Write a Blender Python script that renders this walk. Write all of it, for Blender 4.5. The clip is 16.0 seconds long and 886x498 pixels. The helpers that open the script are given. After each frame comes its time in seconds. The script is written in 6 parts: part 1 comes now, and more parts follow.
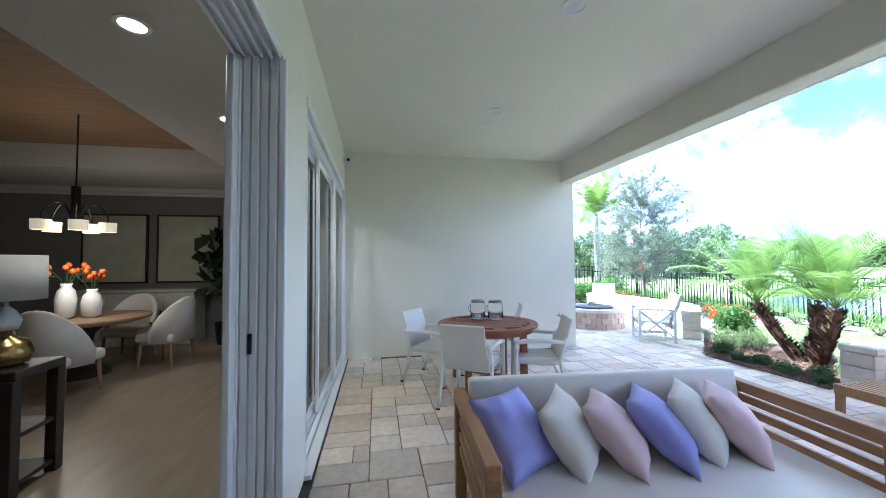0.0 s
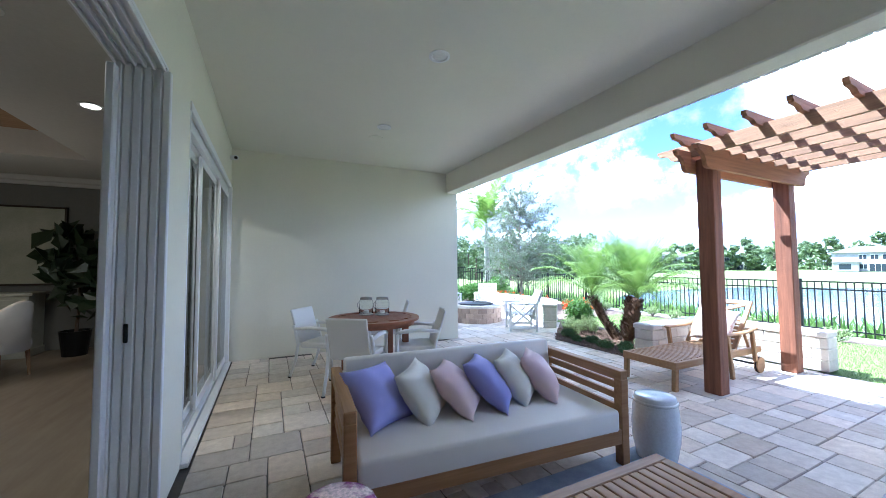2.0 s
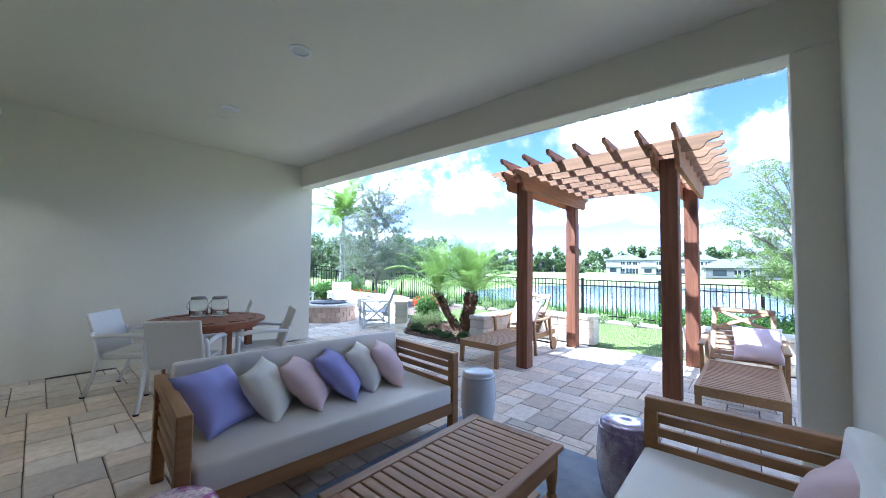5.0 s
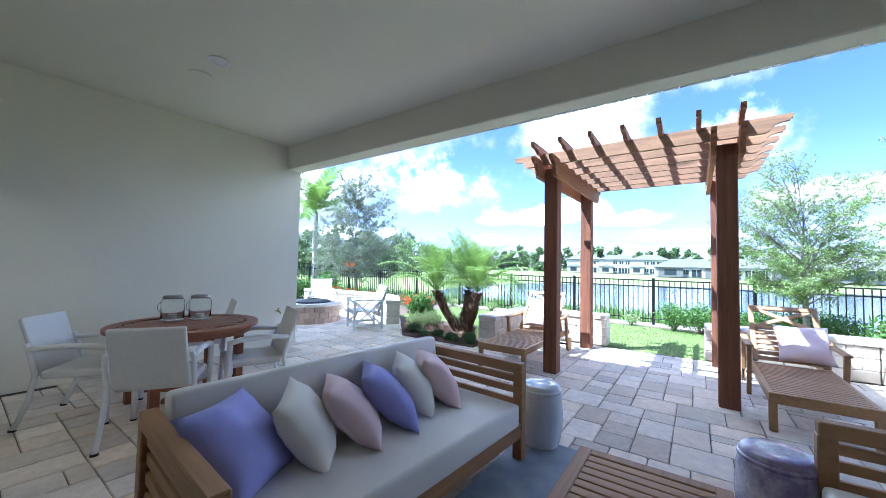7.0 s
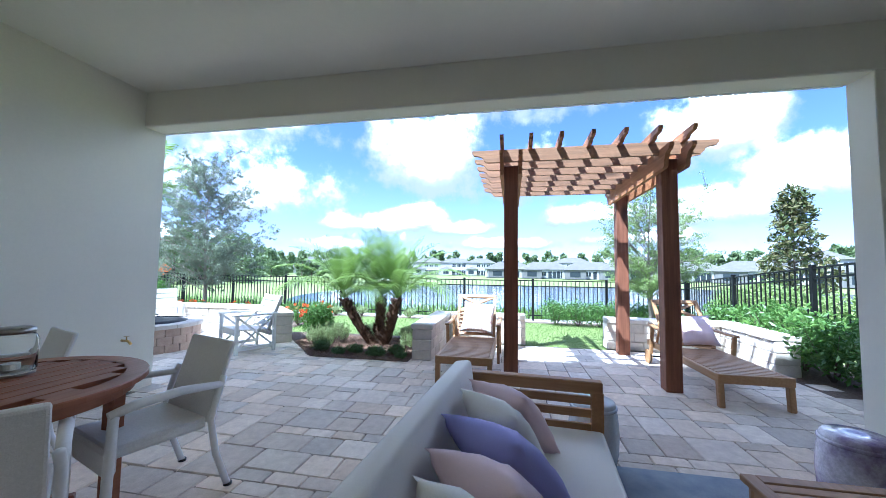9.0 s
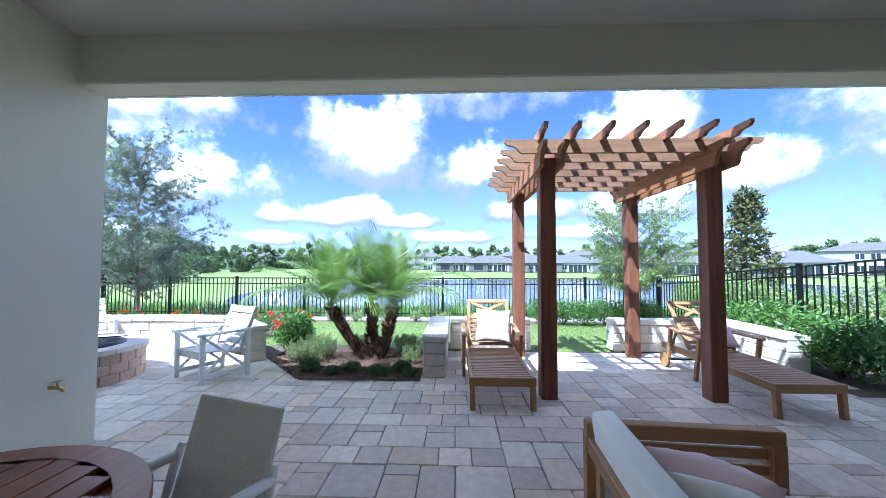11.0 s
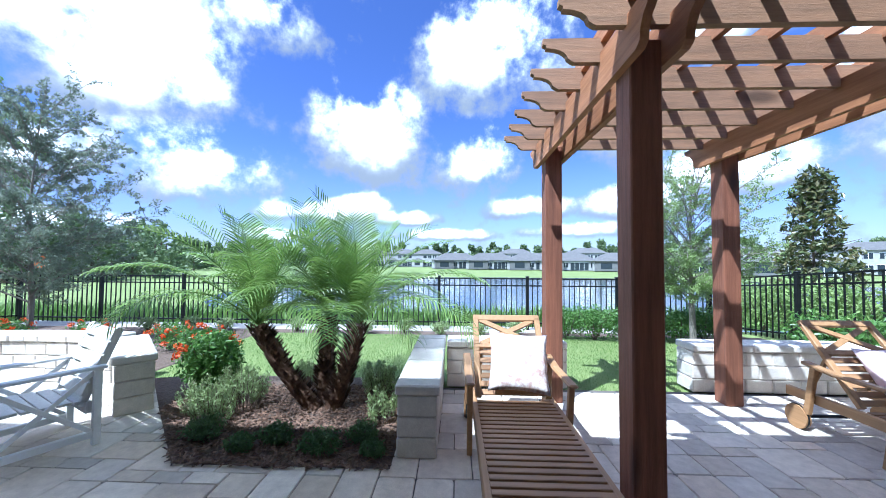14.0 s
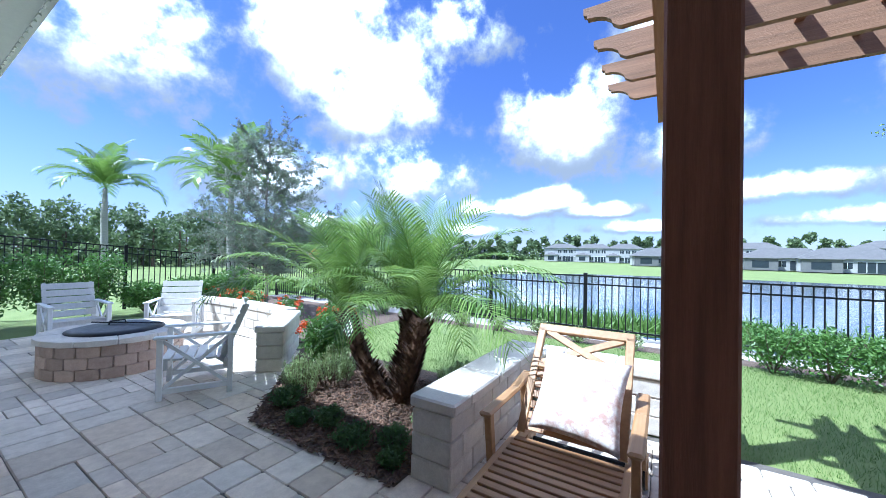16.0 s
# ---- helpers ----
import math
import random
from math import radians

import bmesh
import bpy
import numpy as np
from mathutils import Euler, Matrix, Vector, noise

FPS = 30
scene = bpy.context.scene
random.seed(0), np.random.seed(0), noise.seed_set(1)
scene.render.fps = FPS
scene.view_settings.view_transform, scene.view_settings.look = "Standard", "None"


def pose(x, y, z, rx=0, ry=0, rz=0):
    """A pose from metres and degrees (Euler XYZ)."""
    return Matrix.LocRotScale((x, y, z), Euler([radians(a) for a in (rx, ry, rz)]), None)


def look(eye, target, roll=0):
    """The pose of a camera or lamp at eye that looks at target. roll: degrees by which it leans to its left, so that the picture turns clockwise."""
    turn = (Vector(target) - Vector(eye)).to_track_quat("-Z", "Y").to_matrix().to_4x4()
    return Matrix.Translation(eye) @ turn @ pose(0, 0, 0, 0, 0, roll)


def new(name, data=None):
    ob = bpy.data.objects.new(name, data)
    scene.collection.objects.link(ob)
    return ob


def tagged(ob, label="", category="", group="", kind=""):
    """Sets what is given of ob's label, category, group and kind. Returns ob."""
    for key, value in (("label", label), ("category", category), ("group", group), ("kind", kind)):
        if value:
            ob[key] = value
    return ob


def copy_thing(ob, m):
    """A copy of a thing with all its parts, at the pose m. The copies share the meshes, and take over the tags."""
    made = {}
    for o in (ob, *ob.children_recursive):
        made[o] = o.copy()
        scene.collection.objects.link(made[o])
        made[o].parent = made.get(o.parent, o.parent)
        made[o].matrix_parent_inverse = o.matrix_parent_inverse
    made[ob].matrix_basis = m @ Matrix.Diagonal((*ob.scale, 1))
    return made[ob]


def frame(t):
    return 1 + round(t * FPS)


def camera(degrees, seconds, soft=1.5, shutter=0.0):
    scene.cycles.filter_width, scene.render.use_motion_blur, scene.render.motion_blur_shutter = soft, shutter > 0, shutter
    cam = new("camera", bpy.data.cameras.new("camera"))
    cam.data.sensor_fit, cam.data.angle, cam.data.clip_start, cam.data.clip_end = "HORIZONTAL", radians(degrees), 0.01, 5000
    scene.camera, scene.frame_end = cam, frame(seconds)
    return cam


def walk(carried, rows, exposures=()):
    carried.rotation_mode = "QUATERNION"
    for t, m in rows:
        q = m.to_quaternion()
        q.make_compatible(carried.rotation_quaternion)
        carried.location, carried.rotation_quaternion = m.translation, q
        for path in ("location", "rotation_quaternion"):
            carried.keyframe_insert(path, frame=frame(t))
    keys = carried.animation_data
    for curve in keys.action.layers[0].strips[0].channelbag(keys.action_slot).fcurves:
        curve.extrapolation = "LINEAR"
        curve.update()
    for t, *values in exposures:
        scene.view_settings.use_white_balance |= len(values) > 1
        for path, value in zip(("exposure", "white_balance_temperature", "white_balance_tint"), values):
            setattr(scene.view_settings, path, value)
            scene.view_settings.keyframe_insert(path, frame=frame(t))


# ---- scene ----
cam = camera(102.6, 16.0, soft=0.8)
EXPOSE = [(0.0, 3.28, 4900, 6), (1.0, 3.13, 4900, 6), (2.0, 2.98, 4900, 6), (3.5, 2.83, 4900, 6), (9.0, 2.38, 4900, 6), (11.5, 1.93, 4900, 6), (16.0, 1.68, 4900, 6)]
PATH = [
    (0, (0.046, -0.035, 1.462), (0.414, 1.93, 1.541), -0.5),
    (0.5, (0.037, -0.137, 1.46), (0.585, 1.785, 1.541), -0.4),
    (1, (0.047, -0.258, 1.443), (0.737, 1.617, 1.531), -0.5),
    (1.5, (0.077, -0.415, 1.435), (0.833, 1.434, 1.524), -0.4),
    (2, (0.111, -0.558, 1.42), (0.985, 1.239, 1.513), -0.3),
    (2.5, (0.127, -0.692, 1.419), (1.16, 1.017, 1.518), -0.2),
    (3, (0.09, -0.824, 1.413), (1.211, 0.829, 1.512), -0.1),
    (3.5, (0.059, -0.914, 1.415), (1.321, 0.634, 1.512), 0.2),
    (4, (0.043, -0.975, 1.391), (1.41, 0.482, 1.493), 0.2),
    (4.2, (0.037, -0.968, 1.396), (1.431, 0.463, 1.497), 0.3),
    (6.3, (-0.067, -0.159, 1.415), (1.534, 1.035, 1.498), 1.2),
    (6.5, (-0.062, -0.087, 1.399), (1.538, 1.11, 1.484), 1.2),
    (7, (-0.002, 0.191, 1.35), (1.624, 1.352, 1.434), 1.2),
    (7.5, (0.009, 0.527, 1.34), (1.756, 1.497, 1.433), 1.1),
    (8, (0.009, 0.932, 1.332), (1.866, 1.67, 1.431), 1.1),
    (8.5, (0.071, 1.336, 1.311), (1.996, 1.867, 1.416), 0.8),
    (9, (0.087, 1.699, 1.318), (2.048, 2.078, 1.435), 0.7),
    (9.2, (0.076, 1.831, 1.328), (2.046, 2.159, 1.442), 0.5),
    (11.3, (0.777, 2.772, 1.485), (2.776, 2.79, 1.562), 0.1),
    (11.5, (0.905, 2.806, 1.504), (2.904, 2.781, 1.576), 0.1),
    (12, (1.261, 2.908, 1.505), (3.257, 2.806, 1.573), 0.2),
    (12.5, (1.61, 2.908, 1.464), (3.605, 2.791, 1.536), 0.1),
    (13, (1.959, 2.879, 1.468), (3.955, 2.759, 1.538), 0.2),
    (13.5, (2.3, 2.858, 1.44), (4.298, 2.804, 1.513), 0.3),
    (14, (2.588, 2.711, 1.418), (4.586, 2.781, 1.487), 0.4),
    (14.5, (2.79, 2.553, 1.428), (4.777, 2.77, 1.489), 0.7),
    (15, (2.997, 2.39, 1.451), (4.96, 2.765, 1.505), 1.0),
    (15.5, (3.177, 2.061, 1.424), (5.06, 2.733, 1.469), 1.0),
    (16, (3.358, 1.782, 1.414), (5.054, 2.842, 1.439), 1.1),
]
walk(cam, [(t, look(eye, target, roll)) for t, eye, target, roll in PATH], EXPOSE)

# ---------- world, sun, light ----------
SUN_WAY = Vector((0.44, -0.45, -1.0)).normalized()
sun_el = math.asin(-SUN_WAY.z)
sun_az = math.atan2(-SUN_WAY.x, -SUN_WAY.y)


def nd(tree, kind, **kw):
    n = tree.nodes.new(kind)
    for k, v in kw.items():
        n.inputs[k].default_value = v
    return n


def mth(tree, op, a, b=None, clamp=False):
    n = tree.nodes.new("ShaderNodeMath")
    n.operation, n.use_clamp = op, clamp
    for i, v in enumerate((a, b)):
        if v is None:
            continue
        if isinstance(v, (int, float)):
            n.inputs[i].default_value = v
        else:
            tree.links.new(v, n.inputs[i])
    return n.outputs[0]


def mixc(tree, fac, a, b, blend="MIX"):
    n = tree.nodes.new("ShaderNodeMix")
    n.data_type, n.blend_type = "RGBA", blend
    for sock, v in ((n.inputs[0], fac), (n.inputs[6], a), (n.inputs[7], b)):
        if isinstance(v, (int, float)):
            sock.default_value = v
        elif isinstance(v, tuple):
            sock.default_value = (*v, 1) if len(v) == 3 else v
        else:
            tree.links.new(v, sock)
    return n.outputs[2]


# cumulus clouds: azimuth from +x, elevation, half width, half height (degrees)
CLOUDS = [
    (43, 22, 14, 10), (32, 31, 10, 5), (36.5, 10.5, 12, 6), (24, 7, 9, 2), (14.2, 18.5, 9, 8), (15, 8, 6, 2), (8, 6.5, 5, 1.5),
    (-4, 14.5, 7, 5.5), (-7, 29, 15, 9), (-12, 8, 7, 2.2), (-36, 28, 11, 4.5), (-26, 18.5, 9, 6), (-27, 8, 8, 3), (-38, 11, 9, 4.5),
    (-52, 18, 10, 7), (52, 28, 14, 10), (57, 10, 10, 5), (76, 23, 14, 10), (2, 4, 8, 1.2), (-18, 4.5, 8, 1.4), (28, 3.5, 9, 1.3), (48, 4, 9, 1.6),
]
# made-up clouds out of view, behind and overhead, added as fill light
fill_cloud_rng = random.Random(12)
CLOUDS += [(a, fill_cloud_rng.uniform(9, 30), fill_cloud_rng.uniform(10, 17), fill_cloud_rng.uniform(6, 10)) for a in (96, 118, 140, 162, -176, -154, -130, -108, -86, -66)]
CLOUDS += [(a, fill_cloud_rng.uniform(46, 66), fill_cloud_rng.uniform(17, 26), fill_cloud_rng.uniform(8, 12)) for a in range(-170, 180, 38)]


def build_world():
    world = bpy.data.worlds.new("sky")
    scene.world = world
    world.use_nodes = True
    t = world.node_tree
    t.nodes.clear()
    sky = t.nodes.new("ShaderNodeTexSky")
    sky.sky_type, sky.sun_disc = "NISHITA", False
    sky.sun_elevation, sky.sun_rotation = sun_el, sun_az
    sky.air_density, sky.dust_density, sky.ozone_density = 1.0, 0.4, 2.5
    co = t.nodes.new("ShaderNodeTexCoord").outputs["Generated"]
    sep = t.nodes.new("ShaderNodeSeparateXYZ")
    t.links.new(co, sep.inputs[0])
    az = mth(t, "MULTIPLY", mth(t, "ARCTAN2", sep.outputs[1], sep.outputs[0]), 57.2958)
    el = mth(t, "MULTIPLY", mth(t, "ARCSINE", sep.outputs[2]), 57.2958)
    n1 = nd(t, "ShaderNodeTexNoise", Scale=11.0, Detail=10.0, Roughness=0.62)
    t.links.new(co, n1.inputs["Vector"])
    n2 = nd(t, "ShaderNodeTexNoise", Scale=3.5, Detail=4.0, Roughness=0.55)
    t.links.new(co, n2.inputs["Vector"])
    field, base = None, None
    for a, e, w, h in CLOUDS:
        dx = mth(t, "MULTIPLY", mth(t, "SUBTRACT", az, a), 1 / w)
        dy = mth(t, "MULTIPLY", mth(t, "SUBTRACT", el, e), 1 / h)
        dyb = mth(t, "MULTIPLY", mth(t, "MINIMUM", dy, 0.0), 1.5)
        dyt = mth(t, "MAXIMUM", dy, 0.0)
        d = mth(t, "ADD", mth(t, "MULTIPLY", dx, dx), mth(t, "ADD", mth(t, "MULTIPLY", dyb, dyb), mth(t, "MULTIPLY", dyt, dyt)))
        f = mth(t, "SUBTRACT", 1.0, d)
        g = mth(t, "ADD", f, mth(t, "MULTIPLY", dy, 0.8))
        field = f if field is None else mth(t, "MAXIMUM", field, f)
        base = g if base is None else mth(t, "MAXIMUM", base, g)
    rough = mth(t, "ADD", mth(t, "MULTIPLY", mth(t, "SUBTRACT", n1.outputs[0], 0.5), 4.6), mth(t, "MULTIPLY", mth(t, "SUBTRACT", n2.outputs[0], 0.5), 4.0))
    dens = mth(t, "ADD", mth(t, "ADD", mth(t, "MAXIMUM", field, -0.8), 0.1), rough)
    r = t.nodes.new("ShaderNodeMapRange")
    r.interpolation_type = "SMOOTHSTEP"
    t.links.new(dens, r.inputs[0])
    r.inputs[1].default_value, r.inputs[2].default_value = -0.35, 1.0
    s = t.nodes.new("ShaderNodeMapRange")
    s.interpolation_type = "SMOOTHSTEP"
    t.links.new(mth(t, "ADD", mth(t, "MAXIMUM", base, -0.9), mth(t, "MULTIPLY", rough, 0.5)), s.inputs[0])
    s.inputs[1].default_value, s.inputs[2].default_value = -0.5, 1.9
    white = mixc(t, mth(t, "POWER", s.outputs[0], 3.4), CLOUD_BASE, CLOUD_TOP)
    haze = t.nodes.new("ShaderNodeMapRange")
    t.links.new(el, haze.inputs[0])
    haze.inputs[1].default_value, haze.inputs[2].default_value = 16.0, -1.0
    haze.inputs[3].default_value, haze.inputs[4].default_value = 0.0, 0.42
    blue = mixc(t, 1.0, sky.outputs[0], SKY_TINT, "MULTIPLY")
    blue = mixc(t, haze.outputs[0], blue, HAZE)
    col = mixc(t, r.outputs[0], blue, white)
    bg = nd(t, "ShaderNodeBackground", Strength=SKY_STRENGTH)
    t.links.new(col, bg.inputs[0])
    out = t.nodes.new("ShaderNodeOutputWorld")
    t.links.new(bg.outputs[0], out.inputs[0])


SKY_STRENGTH = 0.05
# cloud tops set far beyond natural brightness, as fill for porch and shade
CLOUD_TOP, CLOUD_BASE = (58.0, 58.0, 59.0), (3.2, 3.4, 3.8)
SKY_TINT, HAZE = (0.92, 0.9, 1.28), (4.5, 5.0, 6.4)
build_world()
sun = new("sun", bpy.data.lights.new("sun", "SUN"))
sun.data.energy, sun.data.angle, sun.data.color = 3.5, radians(0.6), (1.0, 0.965, 0.90)
sun.matrix_world = look((0, 0, 30), Vector((0, 0, 30)) + SUN_WAY)


# ---------- materials ----------
def material(name, col, col2=None, rough=0.6, scale=8.0, stretch=(1, 1, 1), bump=0.1, fine=60.0, metal=0.0, spec=0.5, rnd=0.0, island=0.0, big=1.2, bigamt=0.25, sheen=0.0, trans=0.0, ior=1.45, world=False, contrast=1.0, dist=0.01, knots=0.0):
    m = bpy.data.materials.new(name)
    m.use_nodes = True
    t = m.node_tree
    b = t.nodes["Principled BSDF"]
    col2 = col2 or tuple(c * 0.82 for c in col)
    if world:
        co = t.nodes.new("ShaderNodeNewGeometry").outputs["Position"]
    else:
        co = t.nodes.new("ShaderNodeTexCoord").outputs["Object"]
    mp = t.nodes.new("ShaderNodeMapping")
    mp.inputs["Scale"].default_value = stretch
    t.links.new(co, mp.inputs[0])
    n = nd(t, "ShaderNodeTexNoise", Scale=scale, Detail=6.0, Roughness=0.62)
    t.links.new(mp.outputs[0], n.inputs["Vector"])
    f = nd(t, "ShaderNodeTexNoise", Scale=fine, Detail=3.0, Roughness=0.6)
    t.links.new(mp.outputs[0], f.inputs["Vector"])
    g = nd(t, "ShaderNodeTexNoise", Scale=big, Detail=3.0)
    t.links.new(co, g.inputs["Vector"])
    fac = mth(t, "ADD", mth(t, "MULTIPLY", mth(t, "SUBTRACT", n.outputs[0], 0.5), 2.0 * contrast), 0.5, True)
    c = mixc(t, fac, col, col2)
    dark = mth(t, "ADD", 1.0, mth(t, "MULTIPLY", mth(t, "SUBTRACT", g.outputs[0], 0.5), 2 * bigamt))
    dark = mth(t, "MULTIPLY", dark, mth(t, "ADD", 1.0, mth(t, "MULTIPLY", mth(t, "SUBTRACT", f.outputs[0], 0.5), 0.35 * contrast)))
    if knots:
        vm = t.nodes.new("ShaderNodeMapping")
        vm.inputs["Scale"].default_value = tuple(0.35 + 0.65 * (q >= 1) for q in stretch)
        t.links.new(co, vm.inputs[0])
        vo = nd(t, "ShaderNodeTexVoronoi", Scale=knots)
        t.links.new(vm.outputs[0], vo.inputs["Vector"])
        kn = t.nodes.new("ShaderNodeMapRange")
        kn.interpolation_type = "SMOOTHSTEP"
        t.links.new(mth(t, "ADD", vo.outputs["Distance"], mth(t, "MULTIPLY", n.outputs[0], 0.12)), kn.inputs[0])
        kn.inputs[1].default_value, kn.inputs[2].default_value = 0.13, 0.27
        kn.inputs[3].default_value, kn.inputs[4].default_value = 0.32, 1.0
        dark = mth(t, "MULTIPLY", dark, kn.outputs[0])
    if rnd:
        o = t.nodes.new("ShaderNodeObjectInfo").outputs["Random"]
        dark = mth(t, "MULTIPLY", dark, mth(t, "ADD", 1.0, mth(t, "MULTIPLY", mth(t, "SUBTRACT", o, 0.5), 2 * rnd)))
    if rnd > 0.2:
        c = mixc(t, mth(t, "FRACT", mth(t, "MULTIPLY", o, 7.31)), c, mixc(t, 1.0, c, (1.05, 0.96, 0.86), "MULTIPLY"))
    if island:
        o = t.nodes.new("ShaderNodeNewGeometry").outputs["Random Per Island"]
        dark = mth(t, "MULTIPLY", dark, mth(t, "ADD", 1.0, mth(t, "MULTIPLY", mth(t, "SUBTRACT", o, 0.5), 2 * island)))
    if island > 0.25:
        c = mixc(t, mth(t, "FRACT", mth(t, "MULTIPLY", o, 7.31)), c, mixc(t, 1.0, c, (1.05, 0.96, 0.86), "MULTIPLY"))
    h = t.nodes.new("ShaderNodeVectorMath")
    h.operation = "SCALE"
    t.links.new(c, h.inputs[0])
    t.links.new(dark, h.inputs["Scale"])
    t.links.new(h.outputs[0], b.inputs["Base Color"])
    b.inputs["Metallic"].default_value = metal
    b.inputs["Specular IOR Level"].default_value = spec
    b.inputs["IOR"].default_value = ior
    b.inputs["Transmission Weight"].default_value = trans
    b.inputs["Sheen Weight"].default_value = sheen
    rr = mth(t, "ADD", rough, mth(t, "MULTIPLY", mth(t, "SUBTRACT", n.outputs[0], 0.5), 0.25), True)
    t.links.new(rr, b.inputs["Roughness"])
    if bump:
        bp = nd(t, "ShaderNodeBump", Strength=bump, Distance=dist)
        t.links.new(mth(t, "ADD", n.outputs[0], mth(t, "MULTIPLY", f.outputs[0], 0.6)), bp.inputs["Height"])
        t.links.new(bp.outputs[0], b.inputs["Normal"])
    return m


def glass(name, tint, rough=0.0, ior=1.45):
    m = bpy.data.materials.new(name)
    m.use_nodes = True
    b = m.node_tree.nodes["Principled BSDF"]
    b.inputs["Base Color"].default_value = (*tint, 1)
    b.inputs["Roughness"].default_value = rough
    b.inputs["Transmission Weight"].default_value = 1.0
    b.inputs["IOR"].default_value = ior
    return m


def glow(name, col, strength):
    m = bpy.data.materials.new(name)
    m.use_nodes = True
    b = m.node_tree.nodes["Principled BSDF"]
    b.inputs["Base Color"].default_value = (*col, 1)
    b.inputs["Emission Color"].default_value = (*col, 1)
    b.inputs["Emission Strength"].default_value = strength
    return m


def leaf_mat(name, col, col2, rough=0.5, trans=0.35):
    m = bpy.data.materials.new(name)
    m.use_nodes = True
    t = m.node_tree
    b = t.nodes["Principled BSDF"]
    geo = t.nodes.new("ShaderNodeNewGeometry")
    n = nd(t, "ShaderNodeTexNoise", Scale=3.0, Detail=3.0)
    t.links.new(geo.outputs["Position"], n.inputs["Vector"])
    fac = mth(t, "ADD", mth(t, "MULTIPLY", geo.outputs["Random Per Island"], 0.65), mth(t, "MULTIPLY", n.outputs[0], 0.4), True)
    c = mixc(t, fac, col, col2)
    t.links.new(c, b.inputs["Base Color"])
    b.inputs["Roughness"].default_value = rough
    tr = t.nodes.new("ShaderNodeBsdfTranslucent")
    t.links.new(c, tr.inputs[0])
    mx = nd(t, "ShaderNodeMixShader", Fac=trans)
    t.links.new(b.outputs[0], mx.inputs[1])
    t.links.new(tr.outputs[0], mx.inputs[2])
    t.links.new(mx.outputs[0], t.nodes["Material Output"].inputs[0])
    return m


STUCCO = material("stucco", (0.79, 0.76, 0.645), (0.74, 0.71, 0.60), 0.9, 30, bump=0.35, fine=160, bigamt=0.05, world=True, contrast=0.5, dist=0.004)
CEIL = material("ceiling_paint", (0.76, 0.73, 0.62), (0.72, 0.69, 0.585), 0.9, 20, bump=0.2, fine=140, bigamt=0.04, world=True, contrast=0.5, dist=0.003)
TRIM_W = material("white_trim", (0.78, 0.78, 0.75), (0.70, 0.70, 0.67), 0.4, 12, bump=0.05, bigamt=0.05, contrast=0.4)
ALU = material("white_aluminium", (0.82, 0.82, 0.82), (0.77, 0.77, 0.78), 0.35, 10, bump=0.02, bigamt=0.05, contrast=0.4)
PAVER = material("paver", (0.71, 0.64, 0.54), (0.525, 0.455, 0.375), 0.85, 14, bump=0.5, fine=120, rnd=0.21, bigamt=0.2, world=True, dist=0.006)
PAVER_J = material("paver_joined", (0.71, 0.64, 0.54), (0.525, 0.455, 0.375), 0.85, 14, bump=0.5, fine=120, island=0.22, bigamt=0.2, world=True, dist=0.006)
JOINT = material("joint_sand", (0.13, 0.115, 0.10), None, 0.95, 40, bump=0.5, world=True)
BLOCK = material("wall_block", (0.69, 0.635, 0.555), (0.56, 0.51, 0.445), 0.9, 12, bump=0.7, fine=90, rnd=0.10, bigamt=0.12, world=True, dist=0.012)
CAPST = material("cap_stone", (0.68, 0.63, 0.56), (0.57, 0.525, 0.46), 0.9, 14, bump=0.5, fine=90, rnd=0.08, bigamt=0.10, world=True, dist=0.008)
PITBRICK = material("pit_brick", (0.55, 0.42, 0.33), (0.42, 0.305, 0.235), 0.9, 14, bump=0.8, fine=90, rnd=0.2, bigamt=0.12, world=True, dist=0.012)
TEAK = material("teak", (0.42, 0.23, 0.10), (0.28, 0.145, 0.06), 0.5, 5, (0.35, 7, 7), 0.15, 40, island=0.14, bigamt=0.12, contrast=1.1, dist=0.003)
TEAK_Y = material("teak_cross", (0.43, 0.245, 0.11), (0.30, 0.16, 0.068), 0.55, 5, (7, 0.35, 7), 0.15, 40, island=0.14, bigamt=0.12, contrast=1.1, dist=0.003)
CHAISE_W = material("oiled_wood", (0.40, 0.23, 0.105), (0.28, 0.155, 0.065), 0.5, 5, (0.35, 7, 7), 0.15, 40, island=0.16, bigamt=0.12, contrast=1.1, dist=0.003)
REDTEAK = material("red_teak", (0.30, 0.115, 0.055), (0.20, 0.07, 0.033), 0.42, 5, (0.35, 7, 7), 0.12, 40, island=0.10, bigamt=0.12, dist=0.003)
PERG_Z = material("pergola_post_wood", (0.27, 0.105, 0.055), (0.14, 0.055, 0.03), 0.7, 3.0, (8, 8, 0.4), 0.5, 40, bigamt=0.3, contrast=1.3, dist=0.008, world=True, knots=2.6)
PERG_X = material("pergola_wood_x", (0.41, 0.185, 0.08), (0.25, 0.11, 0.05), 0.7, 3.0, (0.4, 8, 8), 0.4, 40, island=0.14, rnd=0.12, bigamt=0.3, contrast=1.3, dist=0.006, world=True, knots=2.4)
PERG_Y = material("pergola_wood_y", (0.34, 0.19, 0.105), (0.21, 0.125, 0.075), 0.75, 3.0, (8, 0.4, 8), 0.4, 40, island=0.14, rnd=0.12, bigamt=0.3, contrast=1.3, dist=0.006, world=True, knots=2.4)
CUSH = material("cushion_fabric", (0.88, 0.85, 0.80), (0.84, 0.81, 0.76), 0.95, 4, bump=0.25, fine=260, bigamt=0.05, sheen=0.2, contrast=0.6, dist=0.003)
